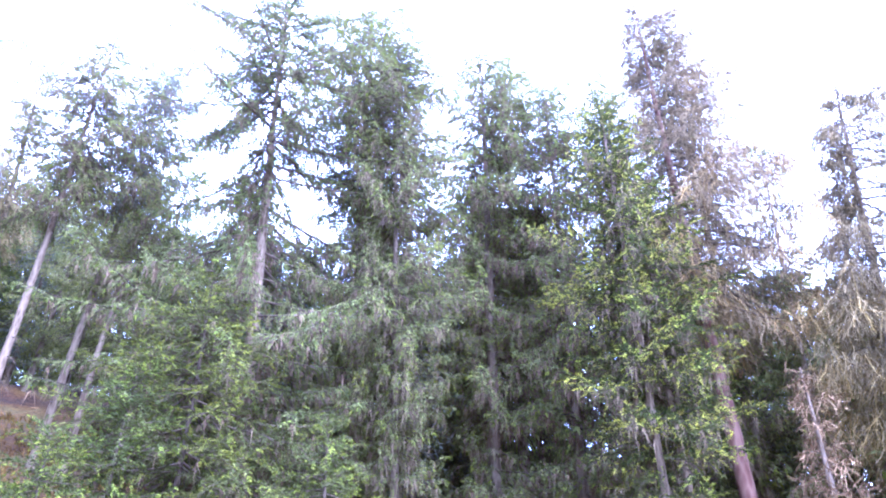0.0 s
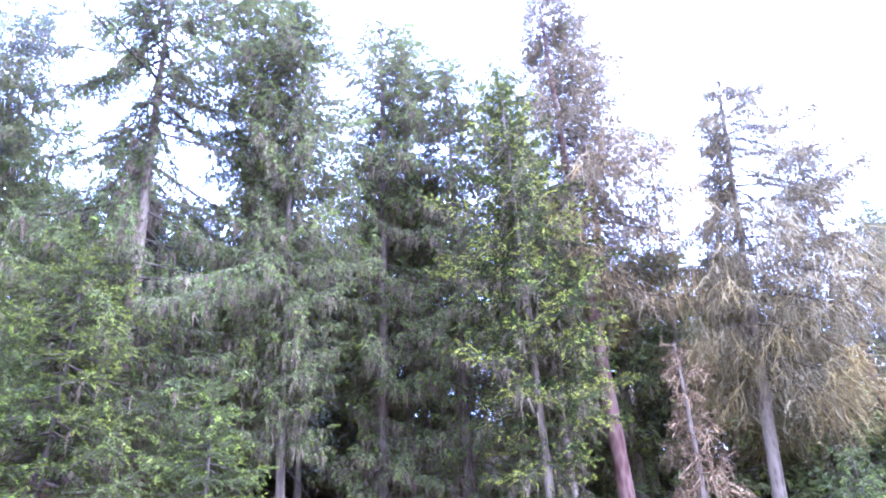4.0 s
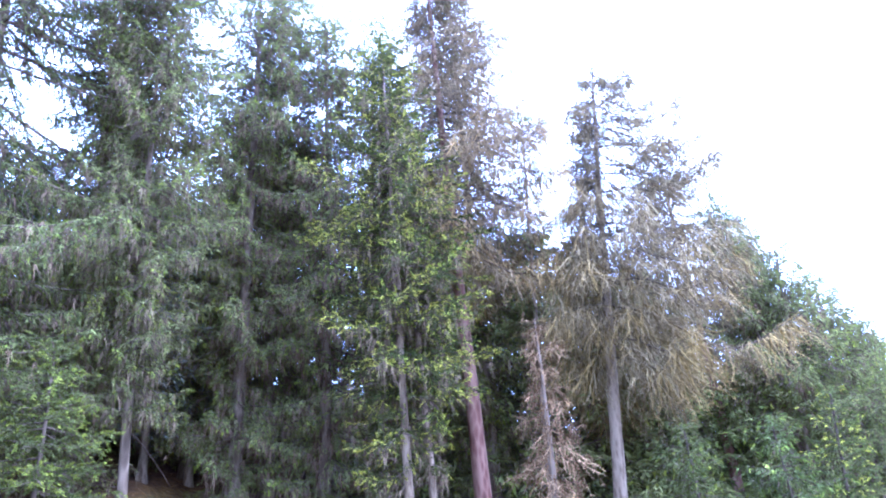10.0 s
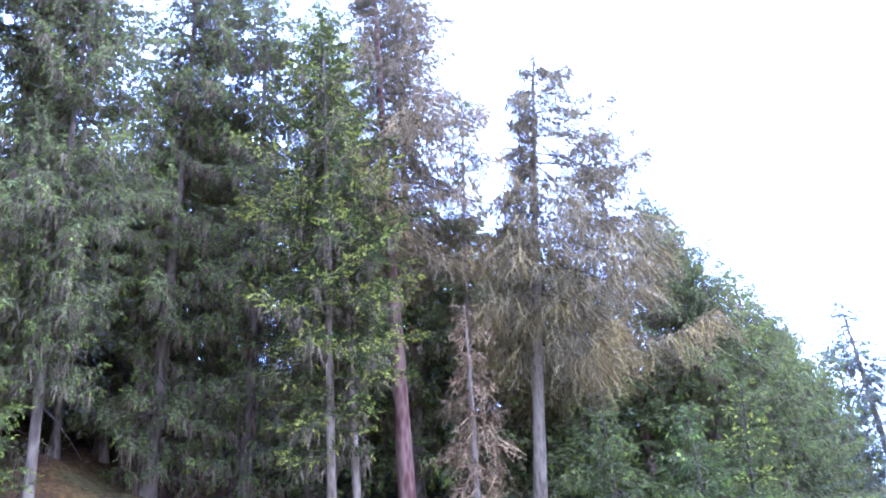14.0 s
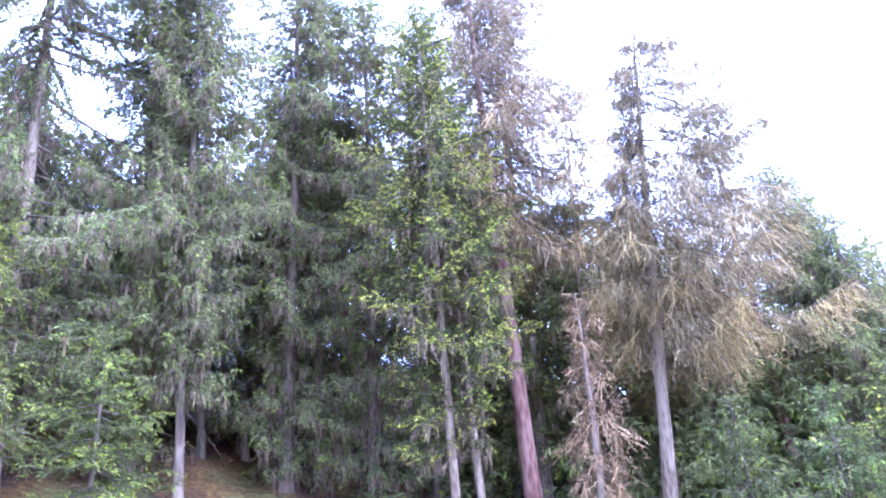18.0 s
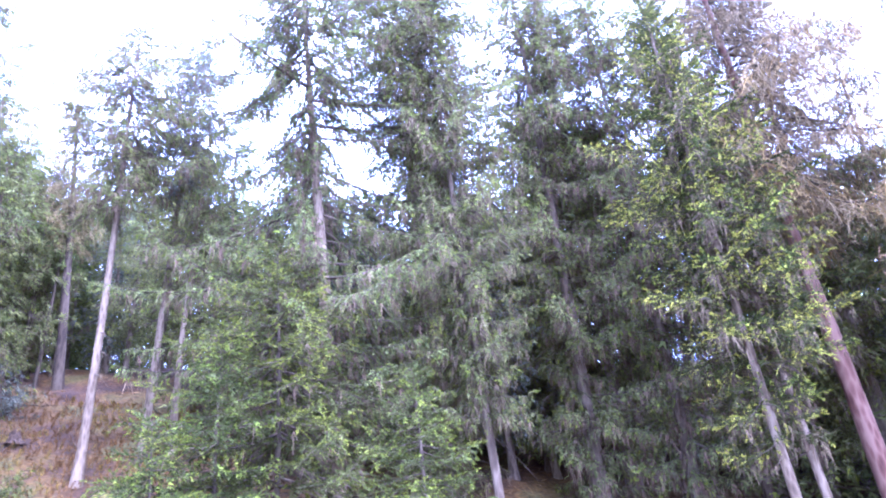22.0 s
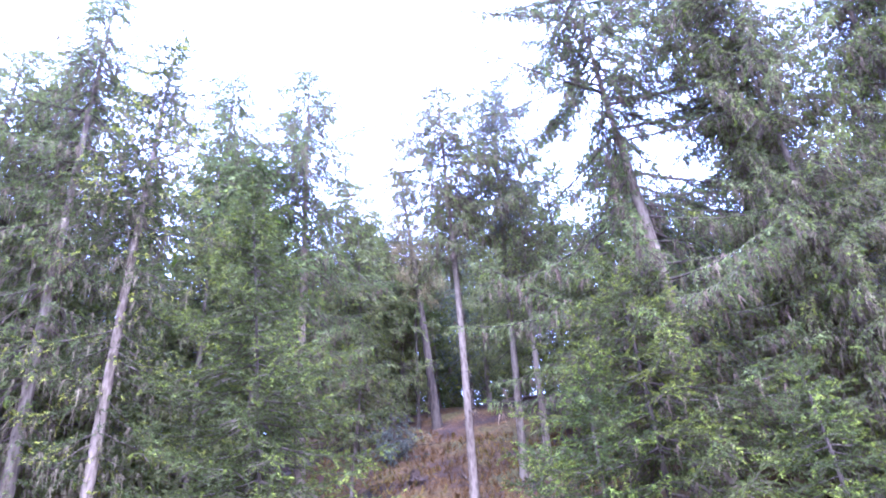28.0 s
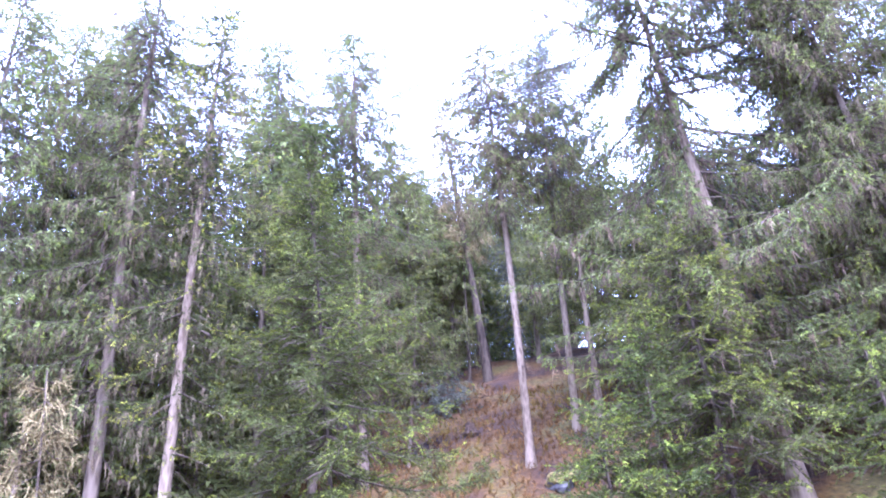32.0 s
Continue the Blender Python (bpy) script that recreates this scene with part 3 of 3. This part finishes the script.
conifer("spruce", 17.52, 16.47, 11.18, 2.2, 0.05, 0.145, (0.82, -0.94), 22, "dense spruce with grey stem at the forest edge", shape=0.55, lichen=0.5, coarse=1.15)
conifer("spruce", 19.34, 17.43, 12.69, 2.1, 0.05, 0.17, (0, 0), 29, "dense dark spruce at the forest edge", shape=0.55, lichen=0.5, coarse=1.15)
conifer("spruce", 22.15, 17.18, 10.73, 2.1, 0.05, 0.17, (0, 0), 23, "dense spruce at the forest edge", shape=0.55, lichen=0.5, coarse=1.2)
conifer("spruce", 23.33, 17.28, 9.6, 2, 0.05, 0.17, (0, 0), 50, "dense spruce at the forest edge", shape=0.55, lichen=0.5, coarse=1.2)
conifer("spruce", 27.19, 16.92, 11.05, 2.2, 0.05, 0.17, (0, 0), 24, "spruce far along the forest edge", shape=0.5, green=NEEDLE_BLUE, lichen=0.5, coarse=1.2)
conifer("spruce", 26.18, 18.46, 8.38, 1.8, 0.03, 0.17, (0, 0), 51, "spruce far along the forest edge", shape=0.6, lichen=0.5, coarse=1.2)
conifer("spruce", 12.78, 11.28, 4.92, 1.25, 0.03, 0.045, (0.33, -0.4), 25, "young light green spruce on the open slope", barkmat=BARK_SHADED, tip=NEEDLE_YELLOW, tips=0.35, stubs=False, density=1.0, fine=True, shape=0.8)
conifer("spruce", 11.55, 11.13, 4.31, 1.5, 0.03, 0.04, (0, 0), 52, "small green spruce below the larches", barkmat=BARK_SHADED, tips=0.3, stubs=False, density=1.0, shape=0.75, green=NEEDLE_FRESH_SHADED)
conifer("spruce", 10.66, 12.66, 4.69, 1.5, 0.03, 0.04, (0, 0), 53, "small green spruce below the larches", barkmat=BARK_SHADED, tips=0.3, stubs=False, density=1.0, shape=0.75, green=NEEDLE_FRESH_SHADED)
conifer("spruce", -11.36, 18.68, 16.38, 3, 0.5, 0.13, (0.04, 0.03), 31, "tall spruce with long bare pale stem", barkmat=BARK_PALE, lichen=1.0, ragged=0.4, density=1.0, coarse=1.1, crest=0.05, shape=0.45)
conifer("spruce", -11.19, 21.61, 16.98, 2.5, 0.52, 0.12, (0.72, 0.34), 32, "slender spruce with thick bluish top", barkmat=BARK_PALE, lichen=0.8, green=NEEDLE_BLUE, ragged=0.3, coarse=1.15, crest=0.05, shape=0.4, density=1.2)
conifer("spruce", -10.2, 21.52, 11.18, 1.6, 0.52, 0.12, (0.36, 0.16), 33, "leaning lichen-hung spruce with bare stem", barkmat=BARK_PALE, lichen=0.9, ragged=0.5, coarse=1.15, shape=0.5)
larch("larch", -18.15, 27.41, 15.97, 1.5, 0.42, 0.2, (-0.98, -0.66), 34, "dying spruce with thick leaning stem and dry brown twigs", sector=(0, 0.0), golden=0.1, twig=DEAD, gold=LICHEN, density=0.8, hang=0.5, barkmat=BARK_SHADED, category='dead tree', shape=0.7)
conifer("spruce", -17, 8.62, 21.09, 2.9, 0.22, 0.187, (-0.24, 0.1), 35, "tall old spruce with lichen-hung limbs", lichen=1.2, ragged=0.4, density=0.9, tips=0.4, thin=(0.1, 0.8), crest=0.13, shape=0.45, gaps=0.1, droop=0.6)
conifer("spruce", -15.46, 9.33, 18.03, 2.1, 0.2, 0.153, (0.31, 0.47), 36, "tall spruce with pale stem and yellow-green sprays", barkmat=BARK_PALE, lichen=1.0, ragged=0.4, tips=0.45, tip=NEEDLE_YELLOW, density=0.9, fine=True, thin=(0.1, 0.66), crest=0.13, shape=0.5, gaps=0.1, droop=0.6)
conifer("spruce", -12.26, 11.73, 11.1, 3.1, 0, 0.05, (-0.55, -0.57), 37, "dense fresh green spruce with low branches", tips=0.5, shape=0.75, density=1.2, stubs=False, fine=True, barkmat=BARK_SHADED, droop=0.35, gaps=0.05)
conifer("spruce", -20.31, 16.24, 20.35, 2.7, 0.12, 0.17, (0, 0), 38, "dark spruce with narrow top", lichen=0.5, coarse=1.3, crest=0.06, shape=0.4)
conifer("spruce", -16.66, 17.21, 19.22, 3, 0.2, 0.17, (-0.01, -0.01), 39, "spruce with pale stem and hanging lichen", barkmat=BARK_PALE, lichen=1.2, ragged=0.45, density=1.0, coarse=1.15, thin=(0.36, 0.6), crest=0.06, shape=0.4)
conifer("spruce", -20.75, 24.26, 15.26, 2.2, 0.1, 0.145, (0, 0), 40, "dark spruce beyond the clearing", lichen=0.5, coarse=1.4, shape=0.5)
conifer("spruce", -22.21, 28.22, 13.54, 2.2, 0.1, 0.145, (0, 0), 41, "dark spruce beyond the clearing", lichen=0.5, coarse=1.4, shape=0.5)
conifer("spruce", -18.59, 7.7, 10.5, 1.1, 0.5, 0.068, (-0.08, -0.2), 42, "thin young spruce with bare stem", barkmat=BARK_PALE, lichen=0.8, density=0.6, coarse=1.25)
conifer("spruce", -21.89, 8.29, 20.16, 2.68, 0.12, 0.17, (0, 0), 43, "tall dark spruce at the forest edge", lichen=0.4, coarse=1.4, crest=0.06, shape=0.4)
conifer("spruce", -23.16, 10.47, 20.58, 2.68, 0.12, 0.17, (0, 0), 44, "tall dark spruce at the forest edge", lichen=0.4, coarse=1.5, crest=0.06, shape=0.4)
conifer("spruce", -19.54, 5.63, 20.14, 2.68, 0.12, 0.17, (0, 0), 45, "tall dark spruce at the forest edge", lichen=0.4, coarse=1.4, crest=0.06, shape=0.4)
conifer("spruce", -4.85, 15.12, 7.4, 2.9, 0.02, 0.07, (0, 0), 46, "mid-height spruce with drooping green limbs", barkmat=BARK_SHADED, tips=0.6, density=1.0, shape=0.62, lichen=0.1, stubs=False, fine=True, droop=0.4)
conifer("spruce", -16.23, 18.92, 6.63, 1.22, 0.25, 0.051, (0.48, 0.38), 47, "slim young spruce in the clearing", density=0.7, lichen=0.5, coarse=1.4)
conifer("spruce", -17.7, 23.47, 1.66, 1.3, 0.02, 0.05, (0.05, 0.04), 60, "low bluish young spruce above the clearing", green=NEEDLE_BLUE, stubs=False, inner=0.05, coarse=1.4)
conifer("spruce", -14.39, 17.83, 0.74, 0.7, 0.02, 0.03, (0.04, 0.03), 61, "small green spruce seedling in dry grass", stubs=False, density=1.5, tips=0.5, coarse=1.25)
conifer("spruce", -12.82, 18.11, 0.42, 0.55, 0.02, 0.03, (0.04, 0.03), 62, "small green spruce seedling in dry grass", stubs=False, density=1.5, tips=0.5, coarse=1.25)
conifer("spruce", -19.91, 27.43, 11.02, 1.3, 0.5, 0.075, (0.08, 0.06), 63, "thin dark spruce with bare grey stem", barkmat=BARK_SHADED, density=0.8, coarse=1.4)
conifer("spruce", -19.16, 27.34, 9.76, 1.2, 0.5, 0.075, (0.22, 0.15), 64, "thin dark spruce with bare grey stem", barkmat=BARK_SHADED, density=0.8, coarse=1.4)
conifer("spruce", -21.09, 27.81, 10.55, 1.3, 0.45, 0.075, (0.13, 0.1), 65, "thin dark spruce with bare grey stem", barkmat=BARK_SHADED, density=0.8, coarse=1.4)
conifer("spruce", -20.14, 29.69, 10.55, 1.3, 0.5, 0.075, (0.35, 0.23), 66, "thin dark spruce with bare grey stem", barkmat=BARK_SHADED, density=0.8, coarse=1.4)
conifer("spruce", -16.53, 29.54, 9.97, 1.7, 0.12, 0.13, (0.33, 0.18), 67, "dark spruce deep behind the bare stems", coarse=1.3)
conifer("spruce", -14.4, 28.39, 9.5, 1.8, 0.15, 0.13, (0.39, 0.19), 68, "dark spruce deep behind the bare stems", coarse=1.3)
conifer("spruce", -12.21, 28.29, 8.94, 1.8, 0.15, 0.13, (0.44, 0.18), 69, "dark spruce deep behind the bare stems", coarse=1.3)
larch("larch", -16.48, 7.51, 6.78, 1.3, 0.1, 0.03, (-0.23, -0.52), 70, "small dead spruce with dry red-brown twigs", sector=(0, 0.0), golden=0.1, twig=DEAD, gold=LICHEN, density=0.5, hang=0.6, barkmat=BARK, category='dead tree')
conifer("spruce", 1.31, 22.93, 6.27, 1.3, 0.35, 0.13, (-0.38, 0.01), 71, "thin spruce with grey stem in the shade", barkmat=BARK_PALE, lichen=0.6, coarse=1.25)
conifer("spruce", 9.75, 20.25, 22.63, 2.3, 0.1, 0.2, (0, 0), 72, "dark spruce half hidden behind a larch", lichen=0.9, ragged=0.5, coarse=1.25, shape=0.36, crest=0.06)
conifer("spruce", -0.28, 17.99, 18.2, 2.2, 0.17, 0.11, (-0.64, -0.15), 73, "tall spruce with pale lower stem and dense narrow crown", lichen=1.3, shape=0.3, coarse=1.1, droop=0.5, barkmat=BARK, tips=0.35, gaps=0.02)
conifer("spruce", -1.71, 14.35, 4.6, 2.1, 0.02, 0.05, (0, 0), 74, "young green spruce with upturned bright shoots", barkmat=BARK_SHADED, tips=0.8, shape=0.8, stubs=False, fine=True, droop=0.35)
conifer("spruce", -5.54, 13.78, 5.3, 2.1, 0.02, 0.055, (0, 0), 75, "young green spruce with upturned bright shoots", barkmat=BARK_SHADED, tips=0.7, shape=0.8, stubs=False, fine=True, droop=0.35)
conifer("spruce", -6.3, 12.6, 3.9, 1.8, 0.02, 0.045, (0, 0), 76, "small bushy green spruce at the forest edge", barkmat=BARK_SHADED, tips=0.7, shape=0.8, stubs=False, fine=True, droop=0.35)
conifer("spruce", 17.48, 16.5, 13.3, 2, 0.05, 0.15, (0, 0), 77, "dark spruce on the falling forest edge", shape=0.55, lichen=0.4, coarse=1.15)
conifer("spruce", 20, 18.2, 13.9, 2, 0.05, 0.15, (0, 0), 78, "dark spruce on the falling forest edge", shape=0.55, lichen=0.4, coarse=1.2)
conifer("spruce", 20.4, 16.2, 11.1, 2, 0.05, 0.14, (0, 0), 79, "dark spruce on the falling forest edge", shape=0.55, lichen=0.4, coarse=1.15)
conifer("spruce", 22.4, 18.4, 11.3, 2, 0.05, 0.14, (0, 0), 80, "dark spruce on the falling forest edge", shape=0.55, lichen=0.4, coarse=1.2)
conifer("spruce", 25.2, 18.1, 9.2, 1.8, 0.05, 0.13, (0, 0), 81, "dark spruce on the falling forest edge", shape=0.55, lichen=0.4, coarse=1.2)
conifer("spruce", -10.98, 26.17, 9.16, 2, 0.06, 0.12, (0, 0), 90, "dark spruce beside the clearing", shape=0.5, coarse=1.3, lichen=0.6)
conifer("spruce", -8.54, 23.88, 8.16, 2, 0.06, 0.12, (0, 0), 91, "dark spruce beside the clearing", shape=0.5, coarse=1.3, lichen=0.6)
conifer("spruce", -20.24, 27.83, 10.44, 2, 0.06, 0.12, (0, 0), 92, "dark spruce beyond the clearing", shape=0.5, coarse=1.3, lichen=0.6)
conifer("spruce", 16.56, 18.81, 8.21, 2.4, 0.02, 0.12, (0, 0), 95, "dark spruce behind the larches", shape=0.5, coarse=1.6, lichen=0.4, gaps=0.0)
conifer("spruce", 19.37, 18.89, 8.39, 2.4, 0.02, 0.12, (0, 0), 96, "dark spruce behind the larches", shape=0.5, coarse=1.6, lichen=0.4, gaps=0.0)
conifer("spruce", 16.06, 20.52, 10.05, 2.4, 0.02, 0.12, (0, 0), 97, "dark spruce behind the larches", shape=0.5, coarse=1.6, lichen=0.4, gaps=0.0)
conifer("spruce", 20.81, 21.69, 9.9, 2.4, 0.02, 0.12, (0, 0), 98, "dark spruce behind the larches", shape=0.5, coarse=1.6, lichen=0.4, gaps=0.0)
conifer("spruce", 14.1, 21.91, 9.92, 2.4, 0.02, 0.12, (0, 0), 99, "dark spruce behind the larches", shape=0.5, coarse=1.6, lichen=0.4, gaps=0.0)


# ---- the wood behind the edge ----
def skyline(x, y):
    """How high a tree may stand at this place: the wood's crest, which falls off to one side and dips over the clearing."""
    az = math.degrees(math.atan2(x, y))
    el = np.interp(az, (-70, -52, -46, -41, -37, -33, -22, -8, 4, 12, 20, 30, 38, 46, 56), (42, 38, 36, 33, 31, 34, 35.5, 36, 36, 33, 29, 26, 22, 17, 14))
    return 1.6 + math.hypot(x, y) * math.tan(radians(el))


def background_wood():
    rng = random.Random(5)
    kinds = [
        conifer("background_spruce", 0, 60, 15, r, b, 0.17, (0, 0), 200 + k, "dark spruce deep in the wood on the slope", group="spruces in the wood",
                far=True, ragged=0.4, droop=0.5, shape=sh, tips=0.15, green=g, gaps=0.0)
        for k, (r, b, sh, g) in enumerate([(2.9, 0.06, 0.5, NEEDLE), (2.3, 0.15, 0.42, NEEDLE_BLUE), (3.1, 0.04, 0.55, NEEDLE), (2.1, 0.4, 0.42, NEEDLE)])
    ]
    spots = []
    used = [0] * len(kinds)
    tries = 0
    while len(spots) < 214 and tries < 9000:
        tries += 1
        deep = 72 <= len(spots) < 100  # the dark wood beyond the clearing
        low = 100 <= len(spots) < 116  # the shade behind the larches
        fill = 132 <= len(spots) < 164  # low crowns under the old edge trees
        side = 116 <= len(spots) < 132  # the far side of the clearing
        last = len(spots) >= 164  # the dark depth behind the edge trees
        az = rng.uniform(-26, 42) if last else rng.uniform(-19, 6) if fill else rng.uniform(-74, -47) if side else rng.uniform(8, 40) if low else rng.uniform(-47, -26) if deep else rng.uniform(-78, 57)
        d = rng.uniform(25, 36) if last else rng.uniform(23, 31) if fill else rng.uniform(22, 34) if side else rng.uniform(22.5, 30) if low else rng.uniform(37, 54) if deep else 22 + 24 * rng.random() ** 1.3 + max(0, az - 25) * 0.25
        x, y = d * math.sin(radians(az)), d * math.cos(radians(az))
        if -47 < az < -26 and d < 31.5:  # the clearing
            continue
        if any((x - a) ** 2 + (y - b) ** 2 < 1.6 ** 2 for a, b in spots):
            continue
        g = surface(x, y)
        tall = min(skyline(x, y) - g, rng.uniform(6, 10) if fill and len(spots) < 152 else rng.uniform(11, 19))
        if tall < 4:
            continue
        k = rng.choice((0, 2)) if low or side or fill or last or deep else rng.randrange(4)
        s = tall / 15
        m = Matrix.Translation((x, y, g)) @ Matrix.Rotation(rng.uniform(0, 6.28), 4, "Z") @ Matrix.Diagonal((0.5 * s + 0.5, 0.5 * s + 0.5, s, 1))
        spots.append((x, y))
        if used[k] == 0:
            kinds[k].matrix_world = m
        else:
            copy_thing(kinds[k], m)
        used[k] += 1


background_wood()


# ---- the clearing ----
def shape_part(name, bm, mat, parent, label=""):
    me = bpy.data.meshes.new(name)
    bm.to_mesh(me)
    bm.free()
    me.materials.append(mat)
    return part_mesh(name, me, parent, label)


def earthy(name, dark, mid, light, scale=6.0):
    m, n, l, p = material(name, 0.95)
    co = n.new("ShaderNodeTexCoord")
    t = n.new("ShaderNodeTexNoise")
    t.inputs["Scale"].default_value, t.inputs["Detail"].default_value = scale, 8
    l.new(co.outputs["Object"], t.inputs["Vector"])
    r = ramp(n, [(0.32, dark), (0.5, mid), (0.68, light)])
    l.new(t.outputs[0], r.inputs[0])
    l.new(r.outputs[0], p.inputs["Base Color"])
    b = n.new("ShaderNodeBump")
    b.inputs["Strength"].default_value, b.inputs["Distance"].default_value = 0.9, 0.05
    l.new(t.outputs[0], b.inputs["Height"])
    l.new(b.outputs[0], p.inputs["Normal"])
    return m


ROT = earthy("rotten_wood", (0.022, 0.013, 0.007), (0.05, 0.031, 0.016), (0.1, 0.066, 0.036), 9)
STONE = earthy("grey_stone", (0.025, 0.022, 0.017), (0.06, 0.053, 0.042), (0.12, 0.106, 0.085), 5)
MOSS = earthy("golden_moss", (0.045, 0.037, 0.01), (0.1, 0.076, 0.018), (0.17, 0.125, 0.032), 11)
GRASS = needles("dry_grass", (0.042, 0.022, 0.006), (0.082, 0.046, 0.011), (0.142, 0.088, 0.022), 0.2)
GRASS_GREEN = needles("moss_grass", (0.045, 0.037, 0.006), (0.09, 0.066, 0.01), (0.16, 0.11, 0.018), 0.2)
LITTER = needles("twig_litter", (0.045, 0.028, 0.014), (0.105, 0.063, 0.028), (0.19, 0.122, 0.057), 0)


def lumpy(bm, amount, scale, seed):
    for v in bm.verts:
        v.co += v.co.normalized() * amount * noise.noise(v.co * scale + Vector((seed, seed * 2, 0)))


def stump(x, y):
    root = thing("tree_stump", Matrix.Translation((x, y, surface(x, y) - 0.05)) @ Matrix.Scale(0.6, 4), "weathered broken tree stump on the brown slope", "stump")
    rng = np.random.default_rng(3)
    bm = bmesh.new()
    n = 18
    rings = []
    for z, r in ((0, 0.46), (0.14, 0.34), (0.36, 0.29), (0.66, 0.27)):
        ring = []
        for k in range(n):
            a = 2 * math.pi * k / n
            flare = 1 + (0.28 * math.cos(5 * a + 0.6) if z < 0.2 else 0.06 * math.cos(5 * a))
            h = z + (rng.uniform(-0.12, 0.14) if z > 0.5 else 0)
            ring.append(bm.verts.new((r * flare * math.cos(a), r * flare * math.sin(a), h)))
        rings.append(ring)
    inner = [bm.verts.new((0.2 * math.cos(2 * math.pi * k / n), 0.2 * math.sin(2 * math.pi * k / n), 0.45 + rng.uniform(-0.05, 0.05))) for k in range(n)]
    rings.append(inner)
    for a, b in zip(rings, rings[1:]):
        for k in range(n):
            bm.faces.new((a[k], a[(k + 1) % n], b[(k + 1) % n], b[k]))
    bm.faces.new(inner)
    shape_part("stump_wood", bm, ROT, root)
    for k in range(5):
        a = 2 * math.pi * k / 5 + 0.4
        u = np.linspace(0, 1, 5)
        pts = np.stack([np.cos(a) * (0.3 + 0.5 * u), np.sin(a) * (0.3 + 0.5 * u), 0.14 - 0.2 * u], 1)
        v, f = tube(pts, 0.075 * (1 - 0.75 * u), 6)
        part_mesh("root", mesh_from("root", v, f, [ROT]), root)


def mossy_stone(x, y, r, seed):
    root = thing("mossy_stone", Matrix.Translation((x, y, surface(x, y))), "grey boulder under a cap of golden moss", "stone")
    bm = bmesh.new()
    bmesh.ops.create_icosphere(bm, subdivisions=3, radius=r)
    lumpy(bm, 0.45 * r, 1.6 / r, seed)
    for v in bm.verts:
        v.co.z *= 0.7
    shape_part("stone", bm, STONE, root)
    bm = bmesh.new()
    bmesh.ops.create_icosphere(bm, subdivisions=3, radius=r * 1.03)
    lumpy(bm, 0.45 * r, 1.6 / r, seed)
    for v in bm.verts:
        v.co.z = max(v.co.z * 0.74, 0.05 * r + 0.3 * r * noise.noise(v.co * 3)) + 0.12 * r * noise.noise(v.co * 8)
    cap = shape_part("moss_cap", bm, MOSS, root, "golden moss cap")
    cap.data.polygons.foreach_set("use_smooth", np.ones(len(cap.data.polygons), bool))


def fallen_branch(x, y, length, turn, seed, label="dead fallen branch with broken twigs lying on litter"):
    rng = np.random.default_rng(seed)
    root = thing("fallen_branch", Matrix.Identity(4), label, "branch", "fallen branches")
    u = np.linspace(0, 1, 8)
    a = radians(turn)
    px = x + np.cos(a) * (u - 0.5) * length + 0.1 * np.sin(5 * u + seed)
    py = y + np.sin(a) * (u - 0.5) * length
    pz = np.array([surface(p, q) for p, q in zip(px, py)]) + 0.05 + 0.12 * u
    pts = np.stack([px, py, pz], 1)
    root.location = pts[0]
    pts = pts - pts[0]
    v, f = tube(pts, 0.045 * (1 - 0.7 * u), 6)
    part_mesh("stem", mesh_from("stem", v, f, [BRANCH]), root)
    for k in range(6):
        c = pts[2 + k % 6]
        d = np.array([rng.normal(), rng.normal(), rng.uniform(0.2, 1)])
        d /= np.linalg.norm(d)
        w = np.linspace(0, 1, 4)
        tp = c + d * (w * rng.uniform(0.25, 0.6))[:, None]
        tp[:, 2] -= 0.1 * w ** 2
        v, f = tube(tp, 0.012 * (1 - 0.7 * w), 4)
        part_mesh("twig", mesh_from("twig", v, f, [BRANCH]), root)


def ground_cover():
    rng = np.random.default_rng(9)
    for name, label, mats, count, box, lo, hi in (
        ("dry_grass", "tufts of dry tan and golden grass on the slope", (GRASS, GRASS_GREEN), 5200, (-21, -7, 14.5, 26), 0.12, 0.34),
        ("twig_litter", "brown twigs and needle litter on the forest floor", (LITTER, GRASS), 5200, (-24, 14, 14.5, 30), 0.12, 0.4),
    ):
        x, y = rng.uniform(box[0], box[1], count), rng.uniform(box[2], box[3], count)
        z = ground_height(x, y) + bumps(x, y)
        P = np.stack([x, y, z + 0.01], 1)
        if name == "dry_grass":
            W = np.tile([0, 0, 1.0], (count, 1)) + rng.normal(0, 0.35, (count, 3))
        else:
            W = rng.normal(0, 1, (count, 3)) * np.array([1, 1, 0.12]) + np.array([0, 0, 0.1])
        patch = np.sin(0.9 * x + 1) * np.sin(1.1 * y) + rng.normal(0, 0.5, count)
        v, f, mi = scatter(SPRAYS if name == "dry_grass" else STRANDS, rng, P, W, rng.normal(0, 1, (count, 3)), rng.uniform(lo, hi, count), (patch > 0.35).astype(int))
        tagged(new(name, mesh_from(name, v, f, list(mats), mi)), label, "grass" if name == "dry_grass" else "litter", kind="stuff")


stump(-15.0, 21.0)
mossy_stone(-10.0, 18.1, 0.55, 4)
for k, (x, y, length, turn) in enumerate(((-18.3, 22.8, 2.2, 12), (-19.6, 23.2, 1.8, -20), (-16.9, 20.2, 1.7, 35), (-13.2, 21.6, 1.4, -30), (-9.6, 18.9, 1.3, 60), (-17.2, 24.6, 1.6, 5), (-1.2, 20.6, 1.5, 15))):
    fallen_branch(x, y, length, turn, 300 + k)
ground_cover()
